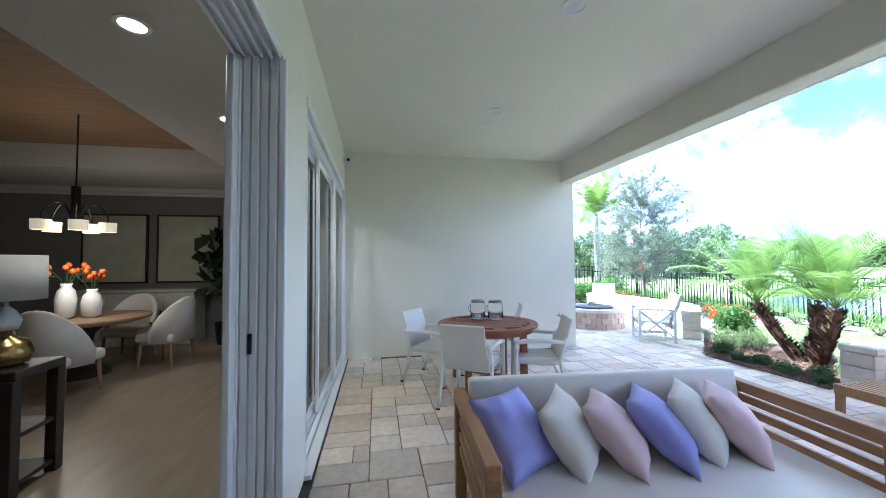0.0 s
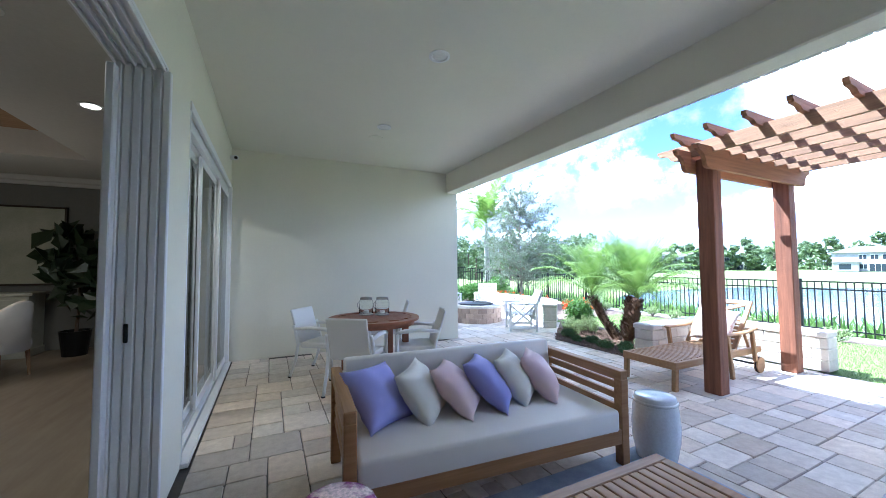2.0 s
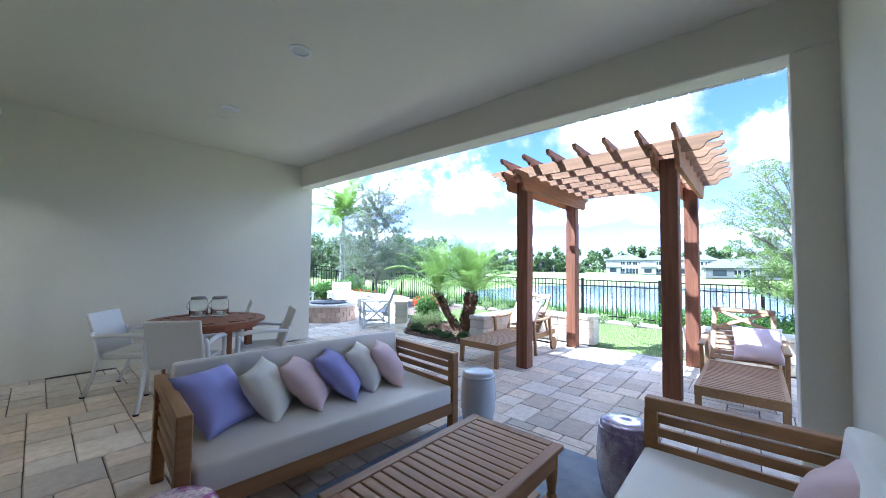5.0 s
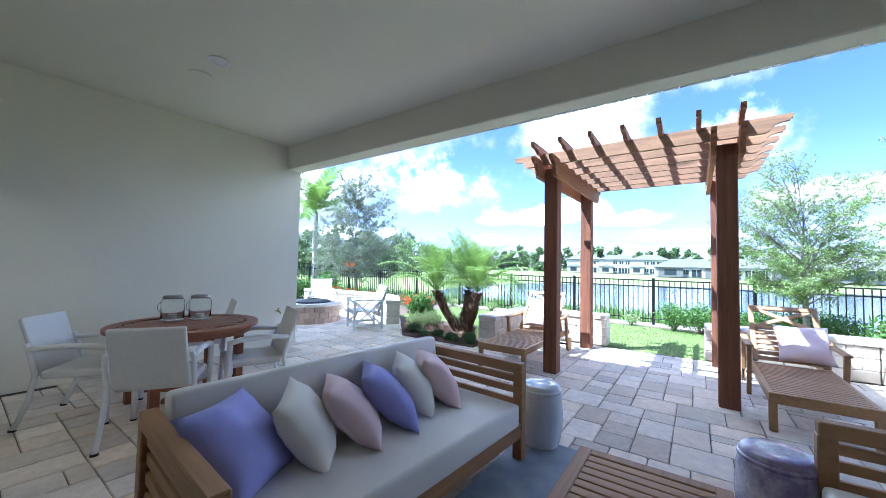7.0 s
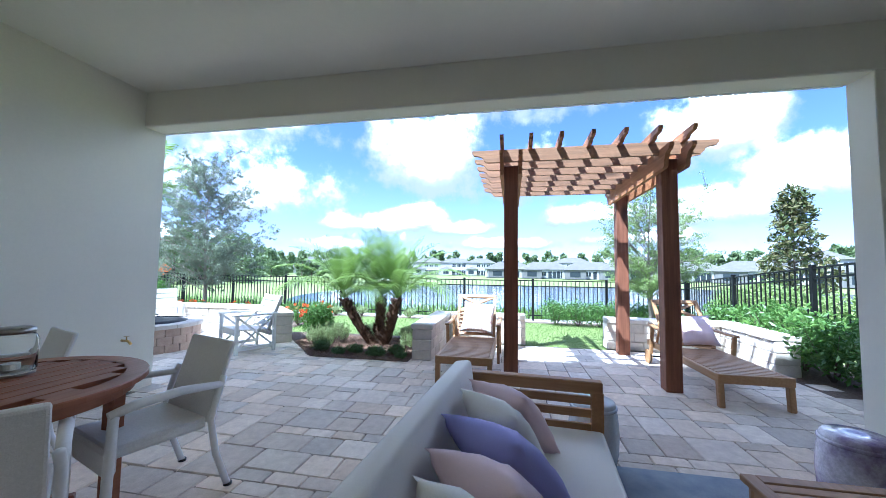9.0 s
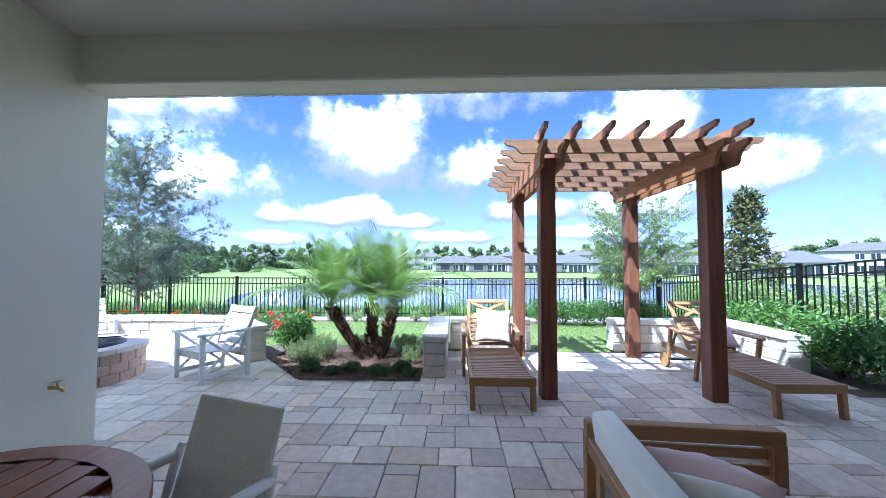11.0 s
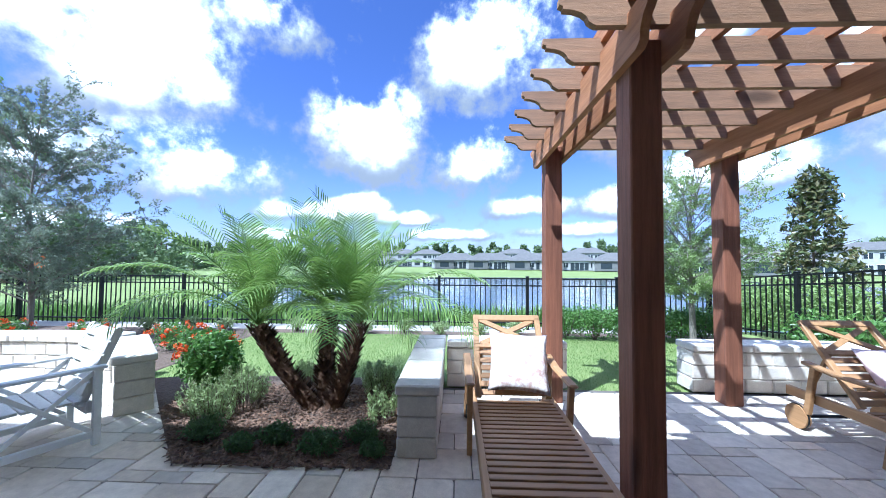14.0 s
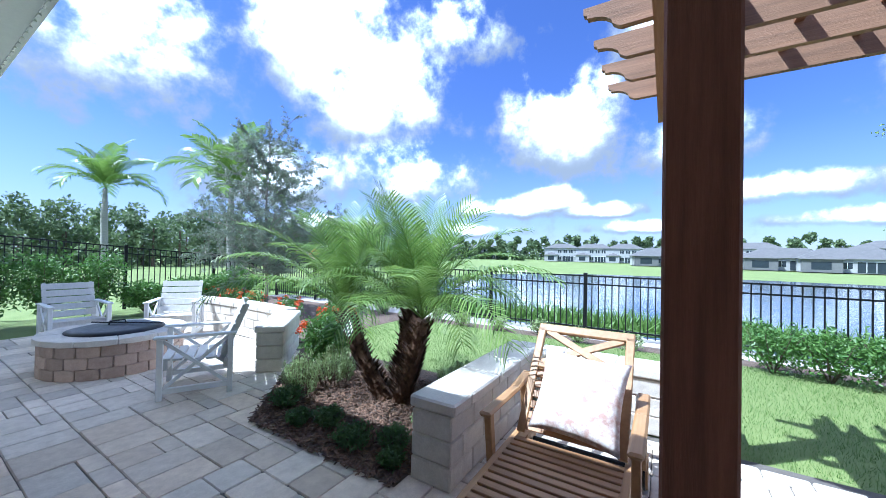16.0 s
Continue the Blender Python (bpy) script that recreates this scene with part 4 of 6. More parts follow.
for i, (x, y, z, mt, col, rx, ry, rz, w) in enumerate((
        (0.845, 1.66, 0.405, P_PURPLE, "purple", -43, 4, 34, 0.44), (1.17, 1.685, 0.385, P_CREAM, "cream", -36, -5, 46, 0.41), (1.442, 1.635, 0.39, P_PINK, "pale pink", -44, 5, 55, 0.43),
        (1.715, 1.61, 0.392, P_PURPLE, "purple", -45, 5, 52, 0.45), (1.931, 1.646, 0.385, P_CREAM, "cream", -36, -1, 42, 0.41), (2.15, 1.60, 0.385, P_PINK, "pale pink", -38, 2, 48, 0.42))):
    pillow(x, y, z, rx, ry, rz, mt, col + " fabric throw pillow leaning on the sofa back", w, 0.19, i)
for i, (x, y, mt, col, rx, rz) in enumerate(((2.13, -0.86, P_PINK, "pale pink", 44, -10), (1.80, -0.84, P_CREAM, "cream", 46, -8), (1.50, -0.88, P_PURPLE, "purple", 40, -10))):
    pillow(x, y, 0.385, rx, 0, rz, mt, col + " fabric throw pillow leaning on the sofa back", 0.40, 0.19, i + 11)


def coffee_table():
    c = thing("coffee_table", pose(1.40, 0.38, 0), "slatted teak coffee table with a lower shelf", "table")
    a, b = 0.57, 0.31
    fr = bmesh.new()
    box(fr, -a, a, -b, -b + 0.06, 0.39, 0.42, 0.004)
    box(fr, -a, a, b - 0.06, b, 0.39, 0.42, 0.004)
    box(fr, -a, -a + 0.06, -b + 0.06, b - 0.06, 0.39, 0.42, 0.004)
    box(fr, a - 0.06, a, -b + 0.06, b - 0.06, 0.39, 0.42, 0.004)
    part("top_frame", fr, TEAK, c)
    sm = mesh_of(B(-0.026, 0.026, -b + 0.06, b - 0.06, 0.393, 0.416, 0.003), "slat", TEAK_Y)
    for i in range(17):
        piece("slat", sm, c, pose(-0.48 + i * 0.06, 0, 0))
    part("apron", box(box(box(B(-a + 0.03, a - 0.03, -b + 0.02, -b + 0.045, 0.31, 0.39), -a + 0.03, a - 0.03, b - 0.045, b - 0.02, 0.31, 0.39), -a + 0.02, -a + 0.045, -b + 0.045, b - 0.045, 0.31, 0.39), a - 0.045, a - 0.02, -b + 0.045, b - 0.045, 0.31, 0.39), TEAK, c)
    for x in (-a + 0.05, a - 0.05):
        for y in (-b + 0.05, b - 0.05):
            part("leg", lathe(bmesh.new(), [(0.018, 0), (0.022, 0.02), (0.03, 0.1), (0.02, 0.13), (0.03, 0.15), (0.022, 0.17), (0.034, 0.27), (0.034, 0.31), (0.034, 0.39)], 12, x, y), TEAK, c)
    for i in range(7):
        y = -0.24 + i * 0.08
        part("shelf_slat", B(-a + 0.04, a - 0.04, y - 0.028, y + 0.028, 0.11, 0.128, 0.003), TEAK, c)


coffee_table()


def stool(x, y, mat, label, r=0.145, h=0.46):
    s = thing("garden_stool", pose(x, y, 0), label, "stool", "ceramic garden stools")
    part("body", lathe(bmesh.new(), [(r * 0.86, 0), (r * 0.9, 0.02), (r * 1.06, h * 0.3), (r * 1.1, h * 0.55), (r * 1.04, h * 0.8), (r * 0.97, h - 0.03), (r * 0.94, h - 0.008), (r * 0.86, h), (r * 0.3, h + 0.004), (0.02, h)], 36), mat, s, smooth=True)
    part("rim", lathe(bmesh.new(), [(r * 1.0, h - 0.05), (r * 1.03, h - 0.045), (r * 1.03, h - 0.035), (r * 1.0, h - 0.03)], 36), mat, s, smooth=True)


STOOL_BLUE = material("swirled_glaze", (0.70, 0.66, 0.72), (0.26, 0.20, 0.36), 0.12, 4.5, bump=0.03, contrast=2.6, bigamt=0.1)
STOOL_PINK = material("pink_swirled_glaze", (0.86, 0.68, 0.66), (0.36, 0.10, 0.28), 0.12, 7.0, (1, 1, 1.6), 0.03, contrast=4.5, bigamt=0.3)
stool(2.68, 1.16, CERAMIC, "glossy pale blue-white ceramic garden stool beside the sofa")
stool(2.44, -0.13, STOOL_BLUE, "glossy grey and violet swirled ceramic garden stool", 0.155)
stool(0.37, 0.97, STOOL_PINK, "glossy pink and violet swirled ceramic garden stool", 0.165)

RUGM = material("rug_weave", (0.20, 0.24, 0.30), (0.33, 0.36, 0.40), 0.98, 5, bump=0.6, fine=220, bigamt=0.3, contrast=1.4, world=True, dist=0.004)
solid("rug", B(0.16, 2.72, -0.85, 1.32, 0.012, 0.024, 0.004), RUGM, "blue-grey woven outdoor rug under the seating", "rug", "thing")


def round_table():
    t = thing("round_table", pose(1.37, 4.15, 0), "round red-brown slatted teak dining table", "table")
    r = 0.60
    rim = bmesh.new()
    lathe(rim, [(r - 0.1, 0.71), (r, 0.71), (r, 0.735), (r - 0.004, 0.74), (r - 0.1, 0.74)], 48)
    bmesh.ops.delete(rim, geom=[f for f in rim.faces if len(f.verts) > 4], context="FACES")
    part("rim", rim, REDTEAK, t)
    for i in range(10):
        y0 = -0.5 + i * 0.1
        lim = math.sqrt(max(0, (r - 0.1) ** 2 - max(abs(y0 + 0.004), abs(y0 + 0.096)) ** 2)) + 0.006
        part("slat", B(-lim, lim, y0 + 0.004, y0 + 0.096, 0.714, 0.738, 0.002), REDTEAK, t)
    part("under_ring", lathe(bmesh.new(), [(r - 0.13, 0.65), (r - 0.06, 0.65), (r - 0.06, 0.71), (r - 0.13, 0.71)], 40), REDTEAK, t)
    for k in range(4):
        a = math.pi / 4 + k * math.pi / 2
        x, y = 0.46 * math.cos(a), 0.46 * math.sin(a)
        part("leg", B(x - 0.035, x + 0.035, y - 0.035, y + 0.035, 0, 0.70, 0.006), REDTEAK, t)
    part("stretcher", box(B(-0.33, 0.33, -0.02, 0.02, 0.1, 0.14, 0.004, m=pose(0, 0, 0, 0, 0, 45)), -0.33, 0.33, -0.02, 0.02, 0.1, 0.14, 0.004, pose(0, 0, 0, 0, 0, 135)), REDTEAK, t)


round_table()


def wicker_chair(m):
    """Faces +y."""
    c = thing("armchair", m, "white woven armchair with an aluminium frame", "chair", "chairs round the patio table")
    part("seat", box(B(-0.235, 0.235, -0.21, 0.25, 0.37, 0.44, 0.02), -0.245, 0.245, 0.2, 0.255, 0.30, 0.43, 0.02), WICKER, c, smooth=False)
    part("backrest", box(bmesh.new(), -0.235, 0.235, -0.016, 0.016, 0.0, 0.475, 0.013, pose(0, -0.215, 0.40, 17)), WICKER, c)
    for x in (-0.265, 0.265):
        part("leg", tube(bmesh.new(), [(x, 0.25, 0.0), (x, 0.245, 0.3), (x, 0.235, 0.60)], 0.022, 10), WHITE_P, c, smooth=True)
        part("leg", tube(bmesh.new(), [(x, -0.33, 0.0), (x, -0.25, 0.22), (x, -0.215, 0.42), (x, -0.26, 0.60), (x * 0.97, -0.285, 0.66)], 0.019, 10), WHITE_P, c, smooth=True)
        part("armrest", tube(bmesh.new(), [(x, -0.265, 0.615), (x, -0.05, 0.635), (x, 0.15, 0.625), (x, 0.255, 0.60)], [0.02, 0.024, 0.026, 0.022], 10), WHITE_P, c, smooth=True)
        for y in (0.25, -0.33):
            part("foot", tube(bmesh.new(), [(x, y, 0.0), (x, y, 0.015)], 0.024, 10), BLACK_M, c, "dark plastic foot")
    return c


c0 = wicker_chair(pose(1.05, 3.65, 0, 0, 0, -34))
for x, y, a in ((0.78, 4.46, -128), (1.81, 3.75, 72), (1.78, 4.97, 72)):
    copy_thing(c0, pose(x, y, 0, 0, 0, a))


def jar(x, y):
    j = thing("glass_jar", pose(x, y, 0.741), "clear glass jar lantern with a pewter lid and candle", "jar", "jars on the table")
    part("glass", lathe(bmesh.new(), [(0.085, 0.012), (0.095, 0.022), (0.097, 0.18), (0.088, 0.205), (0.074, 0.215), (0.071, 0.215), (0.085, 0.203), (0.093, 0.178), (0.091, 0.026), (0.02, 0.022)], 28), JARGLASS, j, smooth=True)
    part("base", lathe(bmesh.new(), [(0.07, 0.0), (0.092, 0.001), (0.092, 0.012), (0.02, 0.0121)], 28), PEWTER, j, "dull pewter foot")
    part("lid", lathe(bmesh.new(), [(0.072, 0.215), (0.084, 0.216), (0.084, 0.238), (0.07, 0.246), (0.01, 0.248)], 28), PEWTER, j, "pewter lid", True)
    part("candle", lathe(bmesh.new(), [(0.035, 0.0225), (0.036, 0.023), (0.036, 0.055), (0.01, 0.057)], 18), P_CREAM, j, "short cream candle")
    part("handle", tube(bmesh.new(), [(-0.098, 0, 0.19), (-0.12, 0.0, 0.16), (-0.122, 0.0, 0.12), (-0.10, 0, 0.09)], 0.004, 6), PEWTER, j)


jar(1.32, 4.38)
jar(1.52, 4.28)


# ---------- loungers, walls, fire pit ----------
def lounger(m, label):
    """Foot at x = 0, head towards +x, half width 0.33."""
    c = thing("chaise_lounge", m, label, "lounger", "wooden chaise loungers")
    w, L = 0.33, 1.28
    for y in (-w, w - 0.04):
        part("side_rail", B(0, 1.85, y, y + 0.04, 0.24, 0.32, 0.005), CHAISE_W, c)
    part("foot_rail", B(-0.02, 0.025, -w, w, 0.235, 0.325, 0.006), CHAISE_W, c)
    sm = mesh_of(B(-0.022, 0.022, -w + 0.035, w - 0.035, 0.305, 0.325, 0.003), "slat", SLAT_M)
    for i in range(20):
        piece("slat", sm, c, pose(0.06 + i * 0.061, 0, 0))
    for y in (-w + 0.03, w - 0.03):
        part("leg", bar(bmesh.new(), (0.02, y, 0.30), (0.0, y, 0.0), 0.055, 0.055, 0.006, (1, 0, 0)), CHAISE_W, c)
    for s in (-1, 1):
        y = s * (w + 0.03)
        part("arm_post", bar(bmesh.new(), (1.06, y, 0.0), (0.98, y, 0.53), 0.04, 0.05, 0.005, (1, 0, 0)), CHAISE_W, c)
        part("arm_post", bar(bmesh.new(), (1.62, y, 0.15), (1.55, y, 0.55), 0.04, 0.05, 0.005, (1, 0, 0)), CHAISE_W, c)
        arm = bmesh.new()
        box(arm, 0.92, 1.40, y - 0.035, y + 0.035, 0.53, 0.56, 0.012)
        bar(arm, (1.38, y, 0.545), (1.64, y, 0.58), 0.07, 0.03, 0.01)
        part("armrest", arm, CHAISE_W, c)
        wy = s * (w + 0.035)
        wh = part("wheel", tube(bmesh.new(), [(1.70, wy - 0.02, 0.10), (1.70, wy + 0.02, 0.10)], 0.10, 24), CHAISE_W, c)
        part("tyre", tube(bmesh.new(), [(1.70 + 0.1 * math.cos(a), wy, 0.1 + 0.1 * math.sin(a)) for a in [k * math.pi / 12 for k in range(25)]], 0.008, 6), BLACK_M, wh, "black rubber rim")
    part("axle", tube(bmesh.new(), [(1.70, -w, 0.10), (1.70, w, 0.10)], 0.015, 8), BLACK_M, c)
    # raised back
    p0, p1 = Vector((L, 0, 0.33)), Vector((1.73, 0, 0.89))
    d = (p1 - p0)
    nrm = Vector((-d.z, 0, d.x)).normalized()
    for s in (-1, 1):
        y = Vector((0, s * (w - 0.05), 0))
        part("back_post", bar(bmesh.new(), p0 + y, p1 + y, 0.05, 0.035, 0.005, nrm), CHAISE_W, c)
        part("back_stay", bar(bmesh.new(), p0 + d * 0.6 + y * 0.85, Vector((1.75, 0, 0.26)) + y * 0.85, 0.03, 0.03, 0.004, nrm), CHAISE_W, c)
    part("top_rail", bar(bmesh.new(), p1 + Vector((0, -w + 0.025, 0)), p1 + Vector((0, w - 0.025, 0)), 0.06, 0.035, 0.006, nrm), CHAISE_W, c)
    part("mid_rail", bar(bmesh.new(), p0 + d * 0.62 + Vector((0, -w + 0.07, 0)), p0 + d * 0.62 + Vector((0, w - 0.07, 0)), 0.045, 0.03, 0.005, nrm), CHAISE_W, c)
    for s in (-1, 1):
        part("cross", bar(bmesh.new(), p0 + d * 0.64 + Vector((0, -s * (w - 0.09), 0)), p0 + d * 0.97 + Vector((0, s * (w - 0.09), 0)) + nrm * 0.003 * s, 0.045, 0.022, 0.003, nrm), CHAISE_W, c)
    for i in range(6):
        q = p0 + d * (0.06 + i * 0.094)
        part("back_slat", bar(bmesh.new(), q + Vector((0, -w + 0.07, 0)), q + Vector((0, w - 0.07, 0)), 0.045, 0.018, 0.003, nrm), SLAT_M, c)


SLAT_M = material("slat_wood", (0.36, 0.20, 0.095), (0.25, 0.135, 0.06), 0.5, 5, (7, 0.35, 7), 0.15, 40, rnd=0.12, bigamt=0.12, contrast=1.1, dist=0.003)
lounger(pose(4.20, 2.24, 0), "slatted wooden chaise lounge with raised back beside the seat wall")
lounger(pose(4.12, -0.63, 0), "slatted wooden chaise lounge with raised back under the pergola")
pillow(5.40, 2.21, 0.395, -31, 4, -90, P_PRINT, "white printed throw pillow on the lounger", 0.49, 0.15, 21, "lounger pillows")
pillow(5.38, -0.77, 0.36, -36, 0, -86, P_PINK, "pale pink throw pillow on the lounger", 0.46, 0.15, 22, "lounger pillows")


def seat_wall(name, runs, h, label):
    """Low block wall along plan runs (x0, y0, x1, y1): three courses and an overhanging cap."""
    g = thing(name, pose(0, 0, 0), label, "wall", "low block walls", "structure")
    rng = random.Random(len(runs))
    cap, cz = 0.075, (h - 0.075) / 3
    shapes = {}

    def shape(nm, l, w, z, mt, bev):
        k = (nm, round(l, 3), mt.name)
        if k not in shapes:
            shapes[k] = mesh_of(B(-l / 2, l / 2, -w / 2, w / 2, 0, z, bev), nm, mt)
        return shapes[k]
    for x0, y0, x1, y1 in runs:
        p, q = Vector((x0, y0, 0)), Vector((x1, y1, 0))
        l, a = (q - p).length, math.degrees(math.atan2(y1 - y0, x1 - x0))
        for row in range(4):
            top = row == 3
            step = 0.40 if top else 0.30
            n = max(1, round(l / step))
            cuts = [i * l / n for i in range(n + 1)]
            if row % 2:
                cuts = [0] + [(i + 0.5) * l / n for i in range(n)] + [l]
            for u, v in zip(cuts, cuts[1:]):
                c = p.lerp(q, (u + v) / 2 / l)
                nm = "cap_stone" if top else "block"
                me = shape(nm, v - u - 0.004, 0.33 if top else 0.29, cap if top else cz - 0.004, CAPST if top else BLOCK, 0.012 if top else 0.01)
                j = 0 if top else rng.uniform(-0.004, 0.004)
                piece(nm, me, g, pose(c.x, c.y, row * cz) @ pose(0, 0, 0, 0, 0, a) @ pose(0, j, 0))
    return g


seat_wall("seat_wall", [(5.17, 2.98, 6.96, 2.98), (6.80, 2.80, 6.80, 1.45)], 0.52, "cream split-face block seat wall with flat cap stones")
seat_wall("seat_wall", [(5.45, -1.78, 6.93, -1.78), (6.77, -1.62, 6.77, 0.10)], 0.52, "cream split-face block seat wall with flat cap stones behind the lounger")
seat_wall("seat_wall", [(5.80, 5.66, 6.62, 6.48), (6.68, 6.62, 6.72, 7.7), (6.72, 7.7, 6.62, 8.8), (6.62, 8.8, 6.35, 9.7)], 0.53, "cream split-face block seat wall round the fire pit")


def fire_pit(x, y, r, h):
    g = thing("fire_pit", pose(x, y, 0), "round tan stone fire pit with a dark lid", "fire pit")
    n, rows = 20, 3
    cz = (h - 0.06) / rows

    def wedge(nm, r0, r1, z, half, mt):
        bm = bmesh.new()
        o = [(r1 * math.cos(t), r1 * math.sin(t)) for t in (-half, -half / 3, half / 3, half)] + [(r0 * math.cos(t), r0 * math.sin(t)) for t in (half, -half)]
        plate(bm, o, 0, z)
        bmesh.ops.bevel(bm, geom=bm.edges[:], offset=0.008, segments=1, affect="EDGES")
        return mesh_of(bm, nm, mt)
    bme = wedge("brick", r - 0.16, r, cz - 0.003, math.pi / n - 0.006, PITBRICK)
    cme = wedge("cap_stone", r - 0.22, r + 0.03, 0.06, math.pi / 12 - 0.004, CAPST)
    for row in range(rows):
        for k in range(n):
            piece("brick", bme, g, pose(0, 0, row * cz, 0, 0, 360 / n * (k + 0.5 * (row % 2))))
    for k in range(12):
        piece("cap_stone", cme, g, pose(0, 0, rows * cz, 0, 0, 30 * k))
    lid = part("lid", lathe(bmesh.new(), [(r - 0.20, h - 0.015), (r - 0.20, h + 0.012), (r - 0.3, h + 0.035), (0.05, h + 0.06), (0.03, h + 0.062)], 36), BLACK_M, g, "black domed metal mesh lid", True)
    part("lid_handle", tube(bmesh.new(), [(-0.08, 0, h + 0.055), (-0.07, 0, h + 0.10), (0.07, 0, h + 0.10), (0.08, 0, h + 0.055)], 0.01, 8), BLACK_M, lid)
    part("poker", tube(bmesh.new(), [(0.35, -0.3, h + 0.05), (-0.2, 0.15, h + 0.09)], 0.008, 6), BLACK_M, g, "dark iron poker")


fire_pit(4.95, 7.45, 0.66, 0.42)


def garden_chair(m):
    """White low chair with X sides; faces +y."""
    c = thing("garden_chair", m, "white painted wooden armchair with crossed sides", "chair", "chairs round the fire pit")
    for s in (-1, 1):
        x = s * 0.30
        for y in (-0.28, 0.28):
            part("leg", B(x - 0.024, x + 0.024, y - 0.024, y + 0.024, 0, 0.57, 0.004), WHITE_P, c)
        part("armrest", B(x - 0.036, x + 0.036, -0.33, 0.33, 0.57, 0.595, 0.006), WHITE_P, c)
        part("side_cross", bar(bmesh.new(), (x, -0.26, 0.10), (x, 0.26, 0.55), 0.022, 0.032, 0.003), WHITE_P, c)
        part("side_cross", bar(bmesh.new(), (x + 0.004, 0.26, 0.10), (x + 0.004, -0.26, 0.55), 0.02, 0.032, 0.003), WHITE_P, c)
        part("lower_rail", B(x - 0.02, x + 0.02, -0.26, 0.26, 0.06, 0.11, 0.003), WHITE_P, c)
        part("back_post", bar(bmesh.new(), (s * 0.25, -0.20, 0.30), (s * 0.25, -0.42, 0.86), 0.04, 0.05, 0.004, (0, 1, 0)), GREYWOOD, c)
    part("seat_frame", box(B(-0.28, 0.28, 0.22, 0.26, 0.27, 0.36, 0.004), -0.28, 0.28, -0.26, -0.22, 0.24, 0.33, 0.004), GREYWOOD, c)
    for i in range(6):
        y = 0.24 - i * 0.088
        part("seat_slat", B(-0.27, 0.27, y - 0.038, y + 0.038, 0.355 - i * 0.006, 0.375 - i * 0.006, 0.003), GREYWOOD, c)
    for i in range(5):
        u = 0.22 + i * 0.175
        y, z = -0.20 - 0.22 * u + 0.03, 0.30 + 0.56 * u
        part("back_slat", box(bmesh.new(), -0.28, 0.28, -0.01, 0.01, -0.045, 0.045, 0.003, pose(0, y, z, 21)), GREYWOOD, c)
    return c


g0 = garden_chair(pose(5.16, 5.86, 0, 0, 0, 62))
for x, y, a in ((4.92, 9.05, 180), (5.95, 8.45, 145)):
    copy_thing(g0, pose(x, y, 0, 0, 0, a))


# ---------- planting ----------
def frond(bm, base, az, el, length, droop, leaf, n, rng, lw=0.03, hang=0.5):
    """One feathered palm frond on an arching stem, its leaflets bending at the tips."""
    pts = []
    p, e = Vector(base), el
    st = length / 12
    for i in range(13):
        pts.append(p.copy())
        p = p + st * Vector((math.cos(az) * math.cos(e), math.sin(az) * math.cos(e), math.sin(e)))
        e -= droop / 12 * (0.35 + 1.3 * i / 12)
    tube(bm, pts[::2], [0.009, 0.007, 0.006, 0.005, 0.004, 0.003, 0.002], 4, False)
    for i in range(n):
        u = 1.5 + (i / n) * 10.4
        k = min(11, int(u))
        q = pts[k].lerp(pts[k + 1], u - k)
        d = (pts[k + 1] - pts[k]).normalized()
        side = d.cross(Vector((0, 0, 1)))
        side = side.normalized() if side.length > 0.05 else Vector((-math.sin(az), math.cos(az), 0))
        up = side.cross(d)
        ll = leaf * (0.4 + 0.75 * math.sin(math.pi * min(1, 0.14 + i / n * 0.8))) * rng.uniform(0.95, 1.05)
        for s in (-1, 1):
            w = (d * rng.uniform(0.68, 0.78) + side * s * 0.85 + up * rng.uniform(0.15, 0.3)).normalized()
            fall = Vector((0, 0, -ll * hang * rng.uniform(0.8, 1.0)))
            m = q + w * ll * 0.5 + fall * 0.12
            f = q + w * ll * 0.8 + fall * 0.5
            t = q + w * ll * 0.95 + fall
            a = d * leaf * lw
            v = [bm.verts.new(x) for x in (q - a * 0.6, q + a * 0.6, m + a, m - a, f + a * 0.7, f - a * 0.7, t)]
            bm.faces.new((v[0], v[1], v[2], v[3]))
            bm.faces.new((v[3], v[2], v[4], v[5]))
            bm.faces.new((v[5], v[4], v[6]))


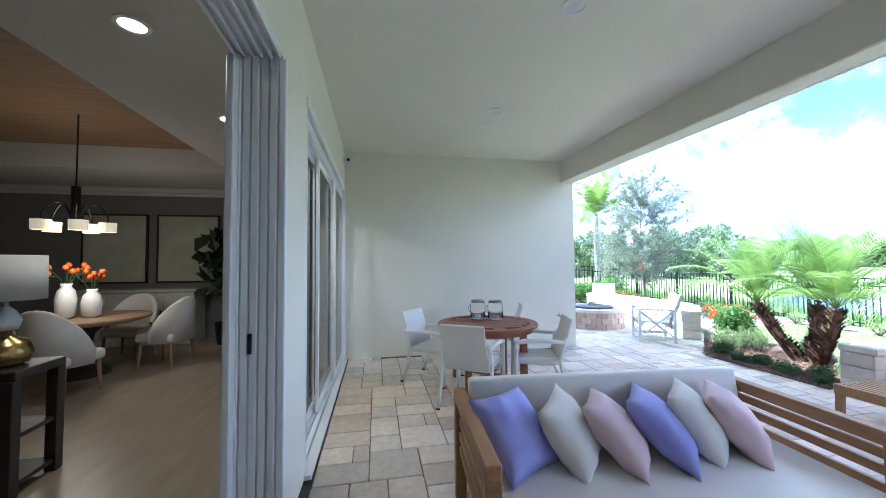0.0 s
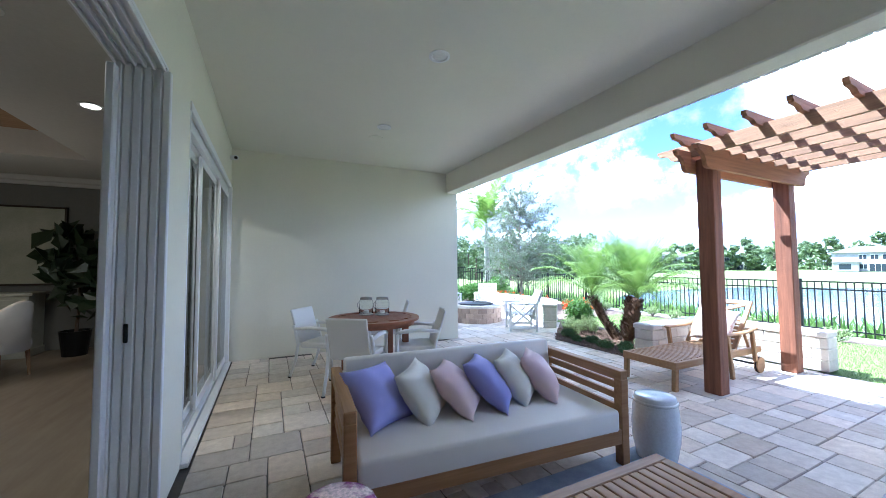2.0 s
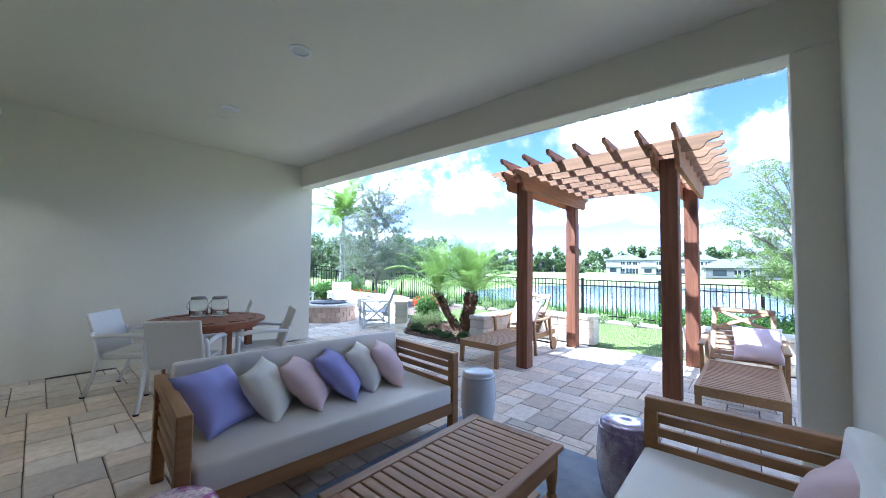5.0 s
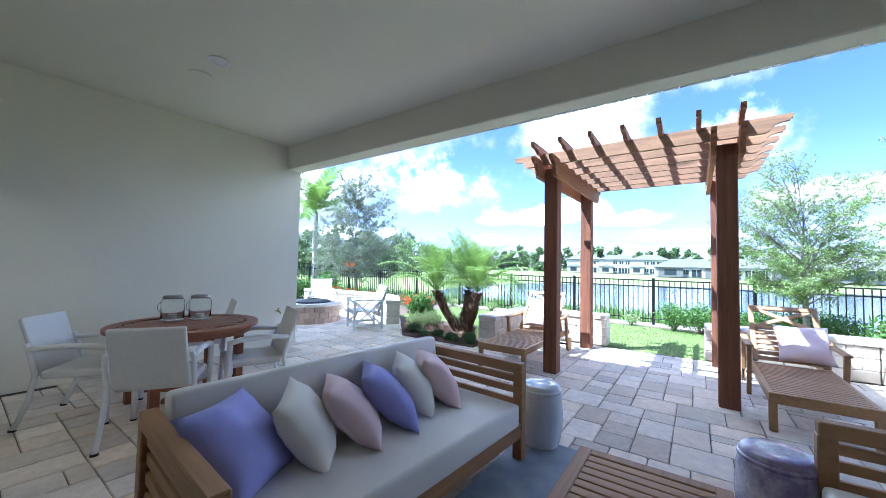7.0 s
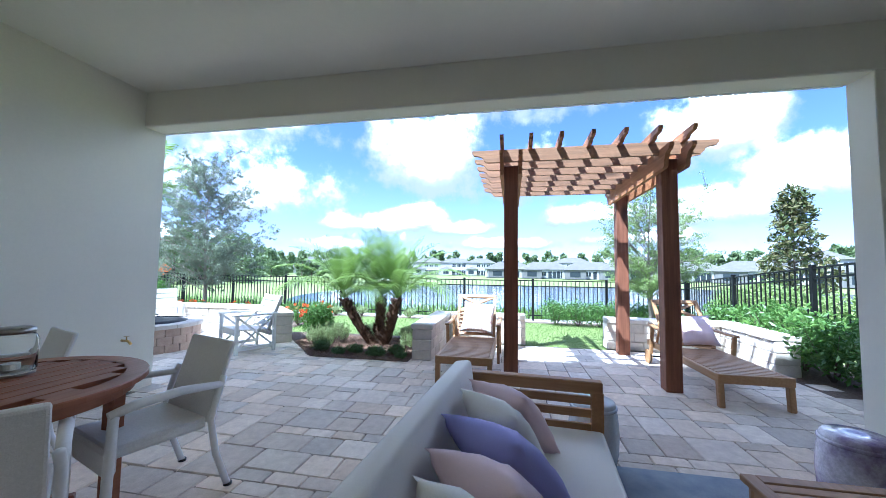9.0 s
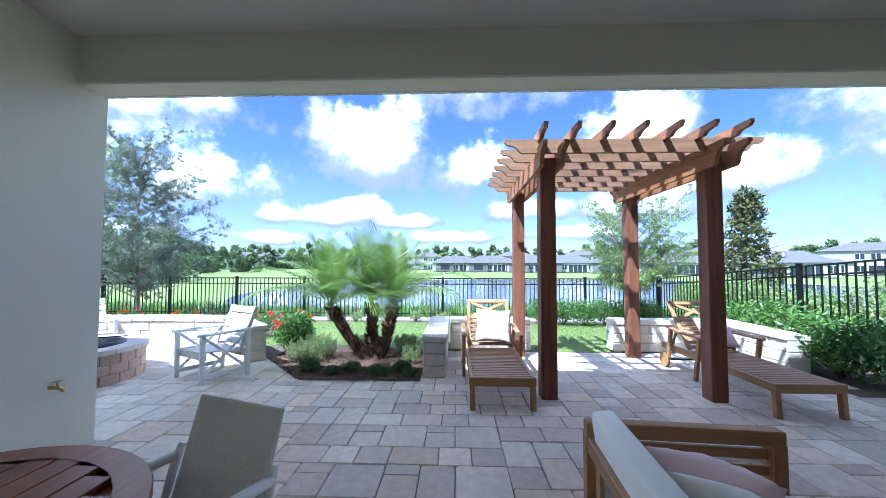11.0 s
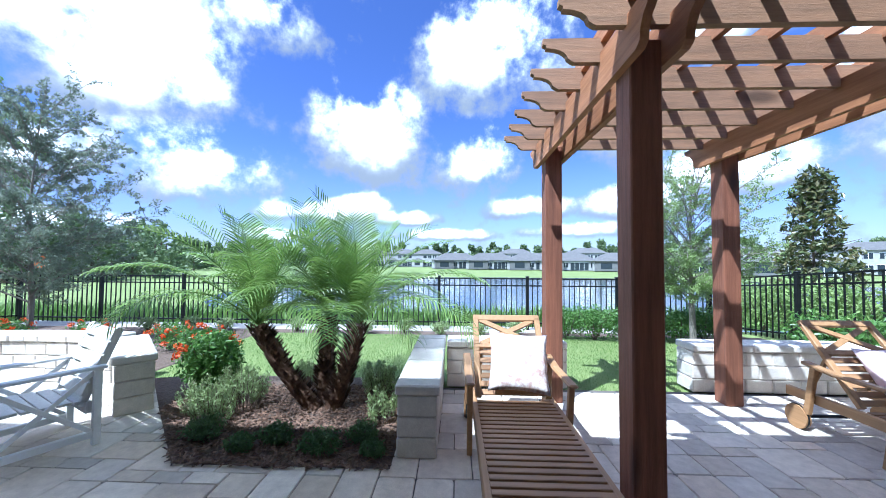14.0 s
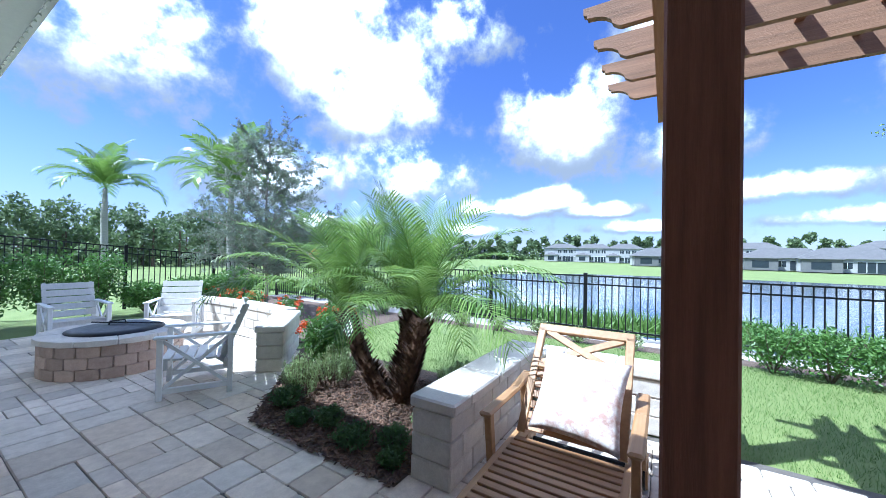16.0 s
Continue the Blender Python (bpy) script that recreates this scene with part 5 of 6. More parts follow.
def palm_cluster():
    g = thing("pygmy_palm", pose(5.98, 3.98, 0), "three-trunked pygmy date palm with feathery green fronds", "palm")
    rng = random.Random(4)
    for top, base in (((-0.02, 0.62, 0.78), (0, 0.06, 0)), ((0.42, 0.10, 0.80), (0.12, 0.02, 0)), ((0.02, -0.34, 0.80), (0.02, -0.10, 0))):
        b, t = Vector(base), Vector(top)
        mid = b.lerp(t, 0.5) + Vector((0, 0, -0.04)) + (b - t) * 0.04
        tr = tube(bmesh.new(), [b, b.lerp(mid, 0.5), mid, mid.lerp(t, 0.5), t], [0.085, 0.07, 0.07, 0.082, 0.06], 12)
        for k in range(230):
            u, a = rng.uniform(0.08, 1.0), rng.uniform(0, 6.28)
            c = (b.lerp(mid, u * 2) if u < 0.5 else mid.lerp(t, u * 2 - 1)) + 0.075 * Vector((math.cos(a), math.sin(a), 0))
            tip = c + 0.055 * Vector((math.cos(a), math.sin(a), 0.9))
            sd = 0.022 * Vector((-math.sin(a), math.cos(a), 0))
            v = [tr.verts.new(x) for x in (c - sd, c + sd, tip, c + Vector((0, 0, -0.03)))]
            tr.faces.new((v[0], v[1], v[2]))
            tr.faces.new((v[1], v[3], v[2]))
        part("trunk", tr, PALMBARK, g, "dark shaggy palm trunk")
        cr = bmesh.new()
        n = 21
        for i in range(n):
            az = i * 2.39996 + rng.uniform(-0.25, 0.25)
            el = radians(85 - 58 * (i / n) + rng.uniform(-7, 7))
            frond(cr, t + Vector((0, 0, 0.02)), az, el, rng.uniform(1.1, 1.35) + 0.12 * i / n, radians(34 + 80 * i / n), 0.26, 34, rng, 0.029, 0.08 + 0.6 * (i / n) ** 1.5)
        part("crown", cr, L_PALM, g)


palm_cluster()


def tall_palm(x, y, h, ln, label, seed):
    g = thing("royal_palm", pose(x, y, -0.6), label, "palm")
    part("trunk", tube(bmesh.new(), [(0, 0, 0), (0.03, 0, h * 0.4), (0, 0.03, h * 0.75), (0, 0, h)], [0.15, 0.13, 0.12, 0.07], 12), ROYALBARK, g, smooth=True)
    cr, rng = bmesh.new(), random.Random(seed)
    for i in range(14):
        frond(cr, (0, 0, h), i * 2.39996, radians(88 - 62 * i / 14), ln * rng.uniform(0.75, 1.0), radians(55 + 85 * i / 14), ln * 0.25, 60, rng, 0.03, 0.4)
    part("crown", cr, L_PALM, g)


tall_palm(9.75, 14.3, 4.1, 2.7, "tall palm with a pale trunk beyond the fence", 1)
tall_palm(8.5, 22.0, 4.5, 2.5, "distant tall palm with arching fronds", 2)


def tree(name, x, y, z, trunk_h, r, top, spots, n, size, mat, label, cat="tree", seed=1, trunk_r=0.05, aspect=0.45, limbs=9):
    g = thing(name, pose(x, y, z), label, cat)
    rng = random.Random(seed)
    tr = tube(bmesh.new(), [(0, 0, 0), (0.02, 0.01, trunk_h), (0.0, 0.03, (trunk_h + top) / 2), (0, 0, top * 0.96)], [trunk_r, trunk_r * 0.75, trunk_r * 0.45, 0.006], 9)
    for k in range(limbs):
        zz = trunk_h + (top - trunk_h) * (k + 0.3) / (limbs + 1)
        a = k * 2.4 + rng.uniform(-0.4, 0.4)
        l = r * (1.05 - 0.65 * (k / limbs)) * rng.uniform(0.8, 1.1)
        tube(tr, [(0, 0, zz * 0.97), (l * 0.5 * math.cos(a), l * 0.5 * math.sin(a), zz + l * 0.22), (l * math.cos(a), l * math.sin(a), zz + l * 0.4)], [trunk_r * 0.4, trunk_r * 0.25, 0.004], 6)
    part("trunk", tr, BARK, g)
    leaves("crown", spots, n, size, mat, g, seed, aspect)
    return g


def spread(r, z0, z1, n, lump, seed, taper=0.6):
    rng = random.Random(seed)
    out = []
    for i in range(n):
        u = (i + 0.5) / n
        rr = r * (1 - taper * u ** 1.3) * rng.uniform(0.55, 1.0)
        a = i * 2.39996
        s = lump * rng.uniform(0.7, 1.25)
        out.append((rr * math.cos(a), rr * math.sin(a), z0 + (z1 - z0) * u, s, s, s * 0.75, s * s))
    return out


def wispy_tree(name, x, y, z, trunk_h, top, r, limbs, shape, n, size, mat, bark, label, seed, trunk_r=0.06, rise=0.45, aspect=0.45):
    """Long thin limbs with side twigs; the leaves sit close along the twigs. shape(u) gives the reach at height u."""
    g = thing(name, pose(x, y, z), label, "tree")
    rng = random.Random(seed)
    tr = tube(bmesh.new(), [(0, 0, 0), (0.02, 0.01, trunk_h), (-0.03, 0.05, (trunk_h + top) / 2), (0.03, 0, top * 0.97)], [trunk_r, trunk_r * 0.8, trunk_r * 0.4, 0.006], 9)
    sp = []
    for k in range(limbs):
        u = (k + rng.random()) / limbs
        a = k * 2.39996 + rng.uniform(-0.5, 0.5)
        l = r * shape(u) * rng.uniform(0.6, 1.15)
        b = Vector((0, 0.02, trunk_h * 0.9 + (top - trunk_h) * 0.93 * u))
        d = Vector((math.cos(a), math.sin(a), rise + 0.7 * u * u + rng.uniform(-0.2, 0.2))).normalized()
        mid = b + d * l * 0.5 + Vector((0, 0, 0.05 * l))
        tip = b + d * l + Vector((0, 0, -0.04 * l))
        tube(tr, [b, mid, tip], [trunk_r * 0.3 * (1.1 - u), trunk_r * 0.16, 0.003], 5, False)
        for q in range(13):
            v = 0.15 + 0.85 * q / 12
            c = b.lerp(mid, v * 2) if v < 0.5 else mid.lerp(tip, v * 2 - 1)
            e = (d + Vector((rng.uniform(-1, 1), rng.uniform(-1, 1), rng.uniform(-0.8, 0.9))) * 1.5).normalized()
            tl = max(0.25, l) * rng.uniform(0.2, 0.5) * (1.2 - 0.6 * v)
            f = c + e * tl
            tube(tr, [c, c.lerp(f, 0.5) + Vector((0, 0, 0.02)), f], [0.006, 0.004, 0.002], 4, False)
            share = 1.35 - 0.85 * u
            for m in (0.35, 0.7, 1.0):
                h = c.lerp(f, m)
                s = 0.05 + 0.09 * (1 - u) * rng.random()
                sp.append((h.x, h.y, h.z, s, s, s * 0.7, share))
    part("trunk", tr, bark, g)
    leaves("crown", sp, n, size, mat, g, seed, aspect)
    return g


TREEBARK = material("grey_bark", (0.30, 0.26, 0.22), (0.19, 0.165, 0.14), 0.9, 14, (6, 6, 1), 0.7, world=True, dist=0.015)
wispy_tree("oak_tree", 8.3, 9.8, -0.15, 0.85, 4.25, 1.75, 54, lambda u: (0.8 + 1.0 * u) if u < 0.25 else 1.05 - 0.7 * (u - 0.25), 62000, 0.043, L_GREY, TREEBARK, "slender grey-green tree with wispy spreading branches", 2, 0.05, 0.5)
wispy_tree("young_tree", 8.9, -1.4, -0.1, 0.8, 2.75, 1.3, 46, lambda u: 0.75 + 1.2 * u * (1.1 - u), 46000, 0.036, L_YOUNG, TREEBARK, "young light-green tree in the planting bed", 3, 0.055, 0.62)
tree("magnolia_tree", 11.4, -5.9, -0.5, 0.3, 0.95, 4.2, spread(0.95, 0.5, 4.05, 44, 0.27, 5, 0.88), 4200, 0.15, L_MAG, "conical magnolia with bronze-backed leaves beyond the fence", seed=4, limbs=14)


def shrub(x, y, z, r, h, n, size, mat, name, label, seed, group="", flowers=0, aspect=0.45):
    g = thing(name, pose(x, y, z), label, "shrub", group)
    st = bmesh.new()
    rng = random.Random(seed)
    for k in range(7):
        a = k * 0.9
        tube(st, [(0, 0, 0), (r * 0.3 * math.cos(a), r * 0.3 * math.sin(a), h * 0.4), (r * 0.6 * math.cos(a), r * 0.6 * math.sin(a), h * 0.8)], [0.012, 0.008, 0.003], 5)
    part("stem", st, BARK, g)
    sp = [(r * 0.55 * math.cos(k * 2.4) * (k / 9) ** 0.5, r * 0.55 * math.sin(k * 2.4) * (k / 9) ** 0.5, h * (0.45 + 0.2 * rng.random()), r * 0.5, r * 0.5, h * 0.42, 1) for k in range(9)]
    leaves("foliage", sp, n, size, mat, g, seed, aspect)
    if flowers:
        fl = []
        for k in range(flowers):
            a, e = rng.uniform(0, 6.28), rng.uniform(0.1, 1.2)
            fl.append((r * math.cos(a) * math.cos(e) * 0.95, r * math.sin(a) * math.cos(e) * 0.95, h * (0.5 + 0.48 * math.sin(e)), 0.05, 0.05, 0.04, 1))
        leaves("blossoms", fl, flowers * 22, 0.035, L_FLOWER, g, seed + 9, 0.8, label="clusters of orange-red flowers")
    return g


def spiky_shrub(x, y, z, r, h, seed):
    """Upright rosemary-like stems, each lined with short needles."""
    g = thing("rosemary_bush", pose(x, y, z), "soft grey-green rosemary bush with upright stems in the mulch", "shrub", "rosemary in the bed")
    rg = random.Random(seed)
    st, sp = bmesh.new(), []
    for _ in range(int(52 * r / 0.24)):
        a, u = rg.uniform(0, 6.28), rg.random() ** 0.5
        b = Vector((0.55 * r * u * math.cos(a), 0.55 * r * u * math.sin(a), 0))
        tip = Vector((1.05 * r * u * math.cos(a), 1.05 * r * u * math.sin(a), h * rg.uniform(0.6, 1.0) * (1.05 - 0.35 * u * u)))
        tube(st, [b, b.lerp(tip, 0.5) + Vector((0, 0, 0.03)), tip], [0.004, 0.003, 0.0015], 4, False)
        for q in (0.45, 0.65, 0.82, 0.97):
            c = b.lerp(tip, q)
            sp.append((c.x, c.y, c.z, 0.022, 0.022, h * 0.10, 1))
    part("stem", st, BARK, g)
    leaves("foliage", sp, int(1900 * r / 0.24), 0.038, L_SAGE, g, seed, 0.26, -1.2)
    return g


shrub(6.36, 5.32, 0, 0.37, 0.70, 4200, 0.06, L_HEDGE, "ixora_bush", "green shrub with clusters of orange-red flowers", 31, flowers=9)
rng = random.Random(8)
for k, (x, y, r, h) in enumerate(((5.36, 4.68, 0.19, 0.18), (5.21, 4.30, 0.13, 0.12), (5.33, 4.08, 0.16, 0.15), (5.22, 3.70, 0.19, 0.16), (5.36, 3.42, 0.15, 0.18), (5.19, 3.30, 0.11, 0.12))):
    shrub(x, y, 0.0, r, h, 1300, 0.034, L_TREE, "low_shrub", "low dark green groundcover plant in the mulch", 40 + k, "low plants in the bed", 0, 0.4)
for k, (x, y, r, h) in enumerate(((5.58, 4.78, 0.19, 0.36), (5.95, 4.72, 0.22, 0.38), (5.80, 5.05, 0.18, 0.34), (6.2, 4.95, 0.22, 0.38), (5.72, 3.36, 0.16, 0.30), (6.35, 3.5, 0.22, 0.32), (6.7, 4.4, 0.24, 0.26), (6.75, 3.6, 0.22, 0.26))):
    spiky_shrub(x, y, 0.0, r, h, 50 + k)
for k in range(9):
    x = 7.4 - 0.5 * k
    shrub(x + rng.uniform(-0.1, 0.1), -2.25 + rng.uniform(-0.12, 0.12), -0.02, 0.56, 0.88 + rng.uniform(-0.1, 0.12), 1500, 0.085, L_HEDGE, "hedge_shrub", "dense glossy green hedge shrub by the fence", 60 + k, "hedge shrubs")
for k in range(17):
    y = -1.9 + 0.5 * k if k < 6 else 0.75 + 0.75 * (k - 5)
    big = k < 6
    shrub((9.35 if big else 9.8) + rng.uniform(-0.2, 0.15), y, -0.06, 0.46 if big else 0.25, 0.68 if big else 0.3, 1500 if big else 380, 0.06, L_HEDGE if big else L_SAGE, "bed_shrub", "small green shrub in front of the fence", 80 + k, "bed shrubs")
for k in range(9):
    shrub(7.7 + rng.uniform(-0.3, 0.5), 6.6 + 0.62 * k, -0.03, 0.36, 0.50, 600, 0.06, L_HEDGE, "flower_shrub", "low green shrub with orange flowers behind the seat wall", 100 + k, "flowering shrubs", 9)
for k in range(9):
    shrub(2.9 + 0.75 * k, 12.0 + rng.uniform(-0.3, 0.2), -0.08, 0.6, (1.5 if k < 5 else 0.95) + rng.uniform(-0.2, 0.15), 2300, 0.085, L_HEDGE, "tall_shrub", "loose green shrub along the side fence", 120 + k, "side hedge")

for k in range(11):
    shrub(3.6 + 0.85 * k, -4.3 + rng.uniform(-0.5, 0.4), -0.15, 0.75, 1.25 + rng.uniform(-0.2, 0.3), 1500, 0.095, L_YOUNG, "tall_shrub", "tall loose green shrub outside the side fence", 140 + k, "shrubs outside the fence")

# mulch bed with bark chips
MOUT = [(5.04, 3.15), (6.63, 3.15), (6.9, 3.6), (6.9, 5.6), (6.75, 6.3), (5.95, 5.55), (5.04, 4.68)]
solid("bed_palm", plate(bmesh.new(), MOUT, -0.2, 0.004), MULCH_M, "dark bark-mulched bed round the palm", "planting bed")


def chips():
    rg = np.random.default_rng(3)
    n = 9000
    x, y = rg.uniform(5.0, 6.6, n), rg.uniform(3.16, 5.5, n)
    ok = (y - 4.68) < (x - 5.04) * 0.95 + rg.normal(size=n) * 0.02
    x, y = x[ok], y[ok]
    c = np.stack([x, y, 0.008 + rg.uniform(0, 0.022, len(x))], 1)
    d = rg.normal(size=c.shape) * np.array((1, 1, 0.3))
    d /= np.linalg.norm(d, axis=1)[:, None]
    s = np.cross(d, np.array((0, 0, 1)))
    l, w = rg.uniform(0.009, 0.028, (len(x), 1)), rg.uniform(0.004, 0.010, (len(x), 1))
    up = np.array((0, 0, 0.008))
    v = np.stack([c - d * l - s * w, c + d * l - s * w, c + d * l + s * w, c - d * l + s * w, c + up], 1).reshape(-1, 3)
    k = np.arange(len(x)) * 5
    f = np.concatenate([np.stack([k + a, k + b, k + 4], 1) for a, b in ((0, 1), (1, 2), (2, 3), (3, 0))])
    me = bpy.data.meshes.new("bark_chips")
    me.from_pydata(v.tolist(), [], f.tolist())
    me.materials.append(CHIP)
    tagged(new("bark_chips", me), "scattered reddish-brown bark chips on the bed", "mulch", "", "stuff")


chips()


def blades(name, x0, x1, y0, y1, n, hgt, mat, zf, label, seed):
    rg = np.random.default_rng(seed)
    x, y = rg.uniform(x0, x1, n), rg.uniform(y0, y1, n)
    z = np.array([zf(a, b) for a, b in zip(x, y)])
    c = np.stack([x, y, z], 1)
    a = rg.uniform(0, 6.28, n)
    s = np.stack([np.cos(a), np.sin(a), 0 * a], 1) * hgt * 0.07
    tip = c + np.stack([rg.normal(size=n) * hgt * 0.35, rg.normal(size=n) * hgt * 0.35, rg.uniform(0.6, 1.2, n) * hgt], 1)
    v = np.stack([c - s, c + s, tip], 1).reshape(-1, 3)
    me = bpy.data.meshes.new(name)
    me.from_pydata(v.tolist(), [], np.arange(3 * n).reshape(-1, 3).tolist())
    me.materials.append(mat)
    tagged(new(name, me), label, "grass", "", "stuff")


blades("lawn_grass", 6.7, 9.6, -1.6, 6.5, 48000, 0.035, L_RUSH, lambda a, b: -0.032, "short green blades of the lawn", 5)
blades("shore_reeds", 13.2, 16.6, -12, 22, 9000, 0.55, L_RUSH, lambda a, b: -0.35 - 0.24 * (a - 13.2), "tall green reeds along the pond shore", 6)


# ---------- far side of the pond ----------
def far_house(x, y, turn, w, d, storeys, label, roofh=2.4):
    """Front faces local -y."""
    g = thing("house", pose(x, y, -1.15, 0, 0, turn), label, "house", "houses across the pond")
    hh = 3.0 * storeys
    part("wall", B(-w / 2, w / 2, -d / 2, d / 2, 0, hh), FARWALL, g)
    part("wing", B(-w / 2 + 0.5, -w / 2 + w * 0.4, -d / 2 - 2, -d / 2, 0, 2.9), FARGREY if storeys == 1 else FARWALL, g)
    bm = bmesh.new()
    o = 0.5
    a = [bm.verts.new(p) for p in ((-w / 2 - o, -d / 2 - o, hh), (w / 2 + o, -d / 2 - o, hh), (w / 2 + o, d / 2 + o, hh), (-w / 2 - o, d / 2 + o, hh), (-w / 2 + d * 0.45, 0, hh + roofh), (w / 2 - d * 0.45, 0, hh + roofh))]
    for q in ((0, 1, 5, 4), (1, 2, 5), (2, 3, 4, 5), (3, 0, 4), (0, 3, 2, 1)):
        bm.faces.new([a[k] for k in q])
    part("roof", bm, ROOF_M, g)
    bm = bmesh.new()
    x0, x1 = -w / 2 + 0.1, -w / 2 + w * 0.4 + 0.4
    a = [bm.verts.new(p) for p in ((x0, -d / 2 - 2.4, 2.9), (x1, -d / 2 - 2.4, 2.9), (x1, -d / 2, 2.9), (x0, -d / 2, 2.9), ((x0 + x1) / 2, -d / 2 - 0.6, 4.1), ((x0 + x1) / 2, -d / 2 + 0.4, 4.1))]
    for q in ((0, 1, 4), (1, 2, 5, 4), (3, 0, 4, 5), (2, 3, 5), (0, 3, 2, 1)):
        bm.faces.new([a[k] for k in q])
    part("porch_roof", bm, ROOF_M, g)
    for s in range(storeys):
        for i in range(4):
            wx = -w * 0.05 + i * w * 0.16
            if wx > w / 2 - 0.8:
                continue
            lanai = s == 0 and i in (1, 2)
            ww, z0, z1 = (w * 0.075, 0.1, 2.4) if lanai else (0.75, 0.9, 2.3)
            win = part("window", B(wx - ww, wx + ww, -d / 2 - 0.03, -d / 2 + 0.02, s * 3 + z0, s * 3 + z1), FARWIN, g)
            part("frame", box(B(wx - ww - 0.1, wx + ww + 0.1, -d / 2 - 0.06, -d / 2 - 0.03, s * 3 + z1, s * 3 + z1 + 0.12), wx - 0.05, wx + 0.05, -d / 2 - 0.05, -d / 2 - 0.03, s * 3 + z0, s * 3 + z1), WHITE_P, win)
    part("window", B(-w / 2 + w * 0.12, -w / 2 + w * 0.30, -d / 2 - 2.03, -d / 2 - 1.98, 0.6, 2.3), FARWIN, g)


for az, dist, w, st in ((31.5, 165, 15, 2), (28, 168, 15, 2), (24.5, 172, 14, 2), (13, 150, 15, 2), (8.5, 148, 15, 2), (4.5, 146, 14, 2), (0, 112, 17, 1), (-5.5, 108, 17, 1), (-9.5, 135, 15, 2), (-12, 106, 17, 1), (-17, 104, 17, 1), (-20, 128, 15, 2), (-24.5, 104, 17, 1), (-31, 100, 17, 1), (-36, 108, 15, 2), (-42, 92, 16, 1), (-48.5, 118, 16, 2), (-56, 112, 16, 2)):
    dist *= 1.18
    x, y = 2 + dist * math.cos(radians(az)), 2.6 + dist * math.sin(radians(az))
    far_house(x, y, az - 90 + (8 if st == 1 else -6), w, 10, st, "pale two-storey house with a grey hip roof" if st == 2 else "single-storey house with a grey roof and dark lanai", 2.6 if st == 1 else 2.2)


def treeline(name, az0, az1, dist, n, hmin, hmax, seed, label):
    rg = random.Random(seed)
    sp, tr = [], bmesh.new()
    for i in range(n):
        a = radians(az0 + (az1 - az0) * (i + rg.random()) / n)
        d = dist * rg.uniform(0.9, 1.25)
        h = rg.uniform(hmin, hmax)
        x, y = 2 + d * math.cos(a), 2 + d * math.sin(a)
        tube(tr, [(x, y, -1.4), (x, y, h * 0.5)], [0.2, 0.1], 5)
        for k in range(5):
            u = k / 4
            sp.append((x + rg.uniform(-1, 1) * h * 0.22, y + rg.uniform(-1, 1) * h * 0.22, -1 + h * (0.06 + 0.82 * u), h * 0.27 * (1.2 - 0.6 * u), h * 0.27 * (1.2 - 0.6 * u), h * 0.17, 1))
    g = tagged(new(name), label, "trees", "", "stuff")
    part("trunk", tr, BARK, g)
    leaves("foliage", sp, n * 480, dist * 0.0095, L_FAR, g, seed, 0.6)


treeline("far_woods_left", 40, 112, 70, 120, 5.5, 9.5, 1, "dense green woods beyond the meadow")
treeline("far_woods_behind", -60, 45, 200, 90, 9, 14, 2, "distant trees behind the houses")
treeline("far_scrub", 30, 60, 120, 30, 5, 8, 3, "low green scrub at the meadow's edge")


def road_sign():
    g = thing("road_sign", pose(33.1, 39.8, -1.35), "small orange diamond road sign on a post in the meadow", "sign")
    part("post", tube(bmesh.new(), [(0, 0, 0), (0, 0, 2.3)], 0.05, 8), BARK, g)
    part("panel", box(bmesh.new(), -0.5, 0.5, -0.02, 0.02, -0.5, 0.5, 0.008, pose(0, -0.06, 2.4, 0, 0, -38) @ pose(0, 0, 0, 0, 45, 0)), SIGN_ORANGE, g)


SIGN_ORANGE = material("orange_sign_paint", (0.75, 0.20, 0.06), None, 0.5, 6, bump=0.05, contrast=0.4)
road_sign()


# ---------- paving ----------
def inside(px, py):
    hit = False
    n = len(MOUT)
    for i in range(n):
        (x0, y0), (x1, y1) = MOUT[i], MOUT[(i + 1) % n]
        if (y0 > py) != (y1 > py) and px < (x1 - x0) * (py - y0) / (y1 - y0) + x0:
            hit = not hit
    return hit


def tumbled(lx, ly, rg):
    """A paver with uneven worn corners and a rounded top edge."""
    g = 0.003
    ring = []
    for cx, cy, sx, sy in ((g, g, 1, 1), (lx - g, g, -1, 1), (lx - g, ly - g, -1, -1), (g, ly - g, 1, -1)):
        a, b = rg.uniform(0.006, 0.022), rg.uniform(0.006, 0.022)
        p = [(cx, cy + sy * a), (cx + sx * 0.3 * b, cy + sy * 0.3 * a), (cx + sx * b, cy)]
        ring += p if sx * sy > 0 else p[::-1]
    mx, my = lx / 2, ly / 2
    bm = bmesh.new()
    rows = [[bm.verts.new((mx + (x - mx) * k, my + (y - my) * k, z)) for x, y in ring] for k, z in ((1.0, -0.035), (1.0, -0.007), (0.965, 0.0))]
    n = len(ring)
    for r0, r1 in zip(rows, rows[1:]):
        for i in range(n):
            bm.faces.new((r0[i], r0[(i + 1) % n], r1[(i + 1) % n], r1[i]))
    bm.faces.new(rows[2])
    return bm


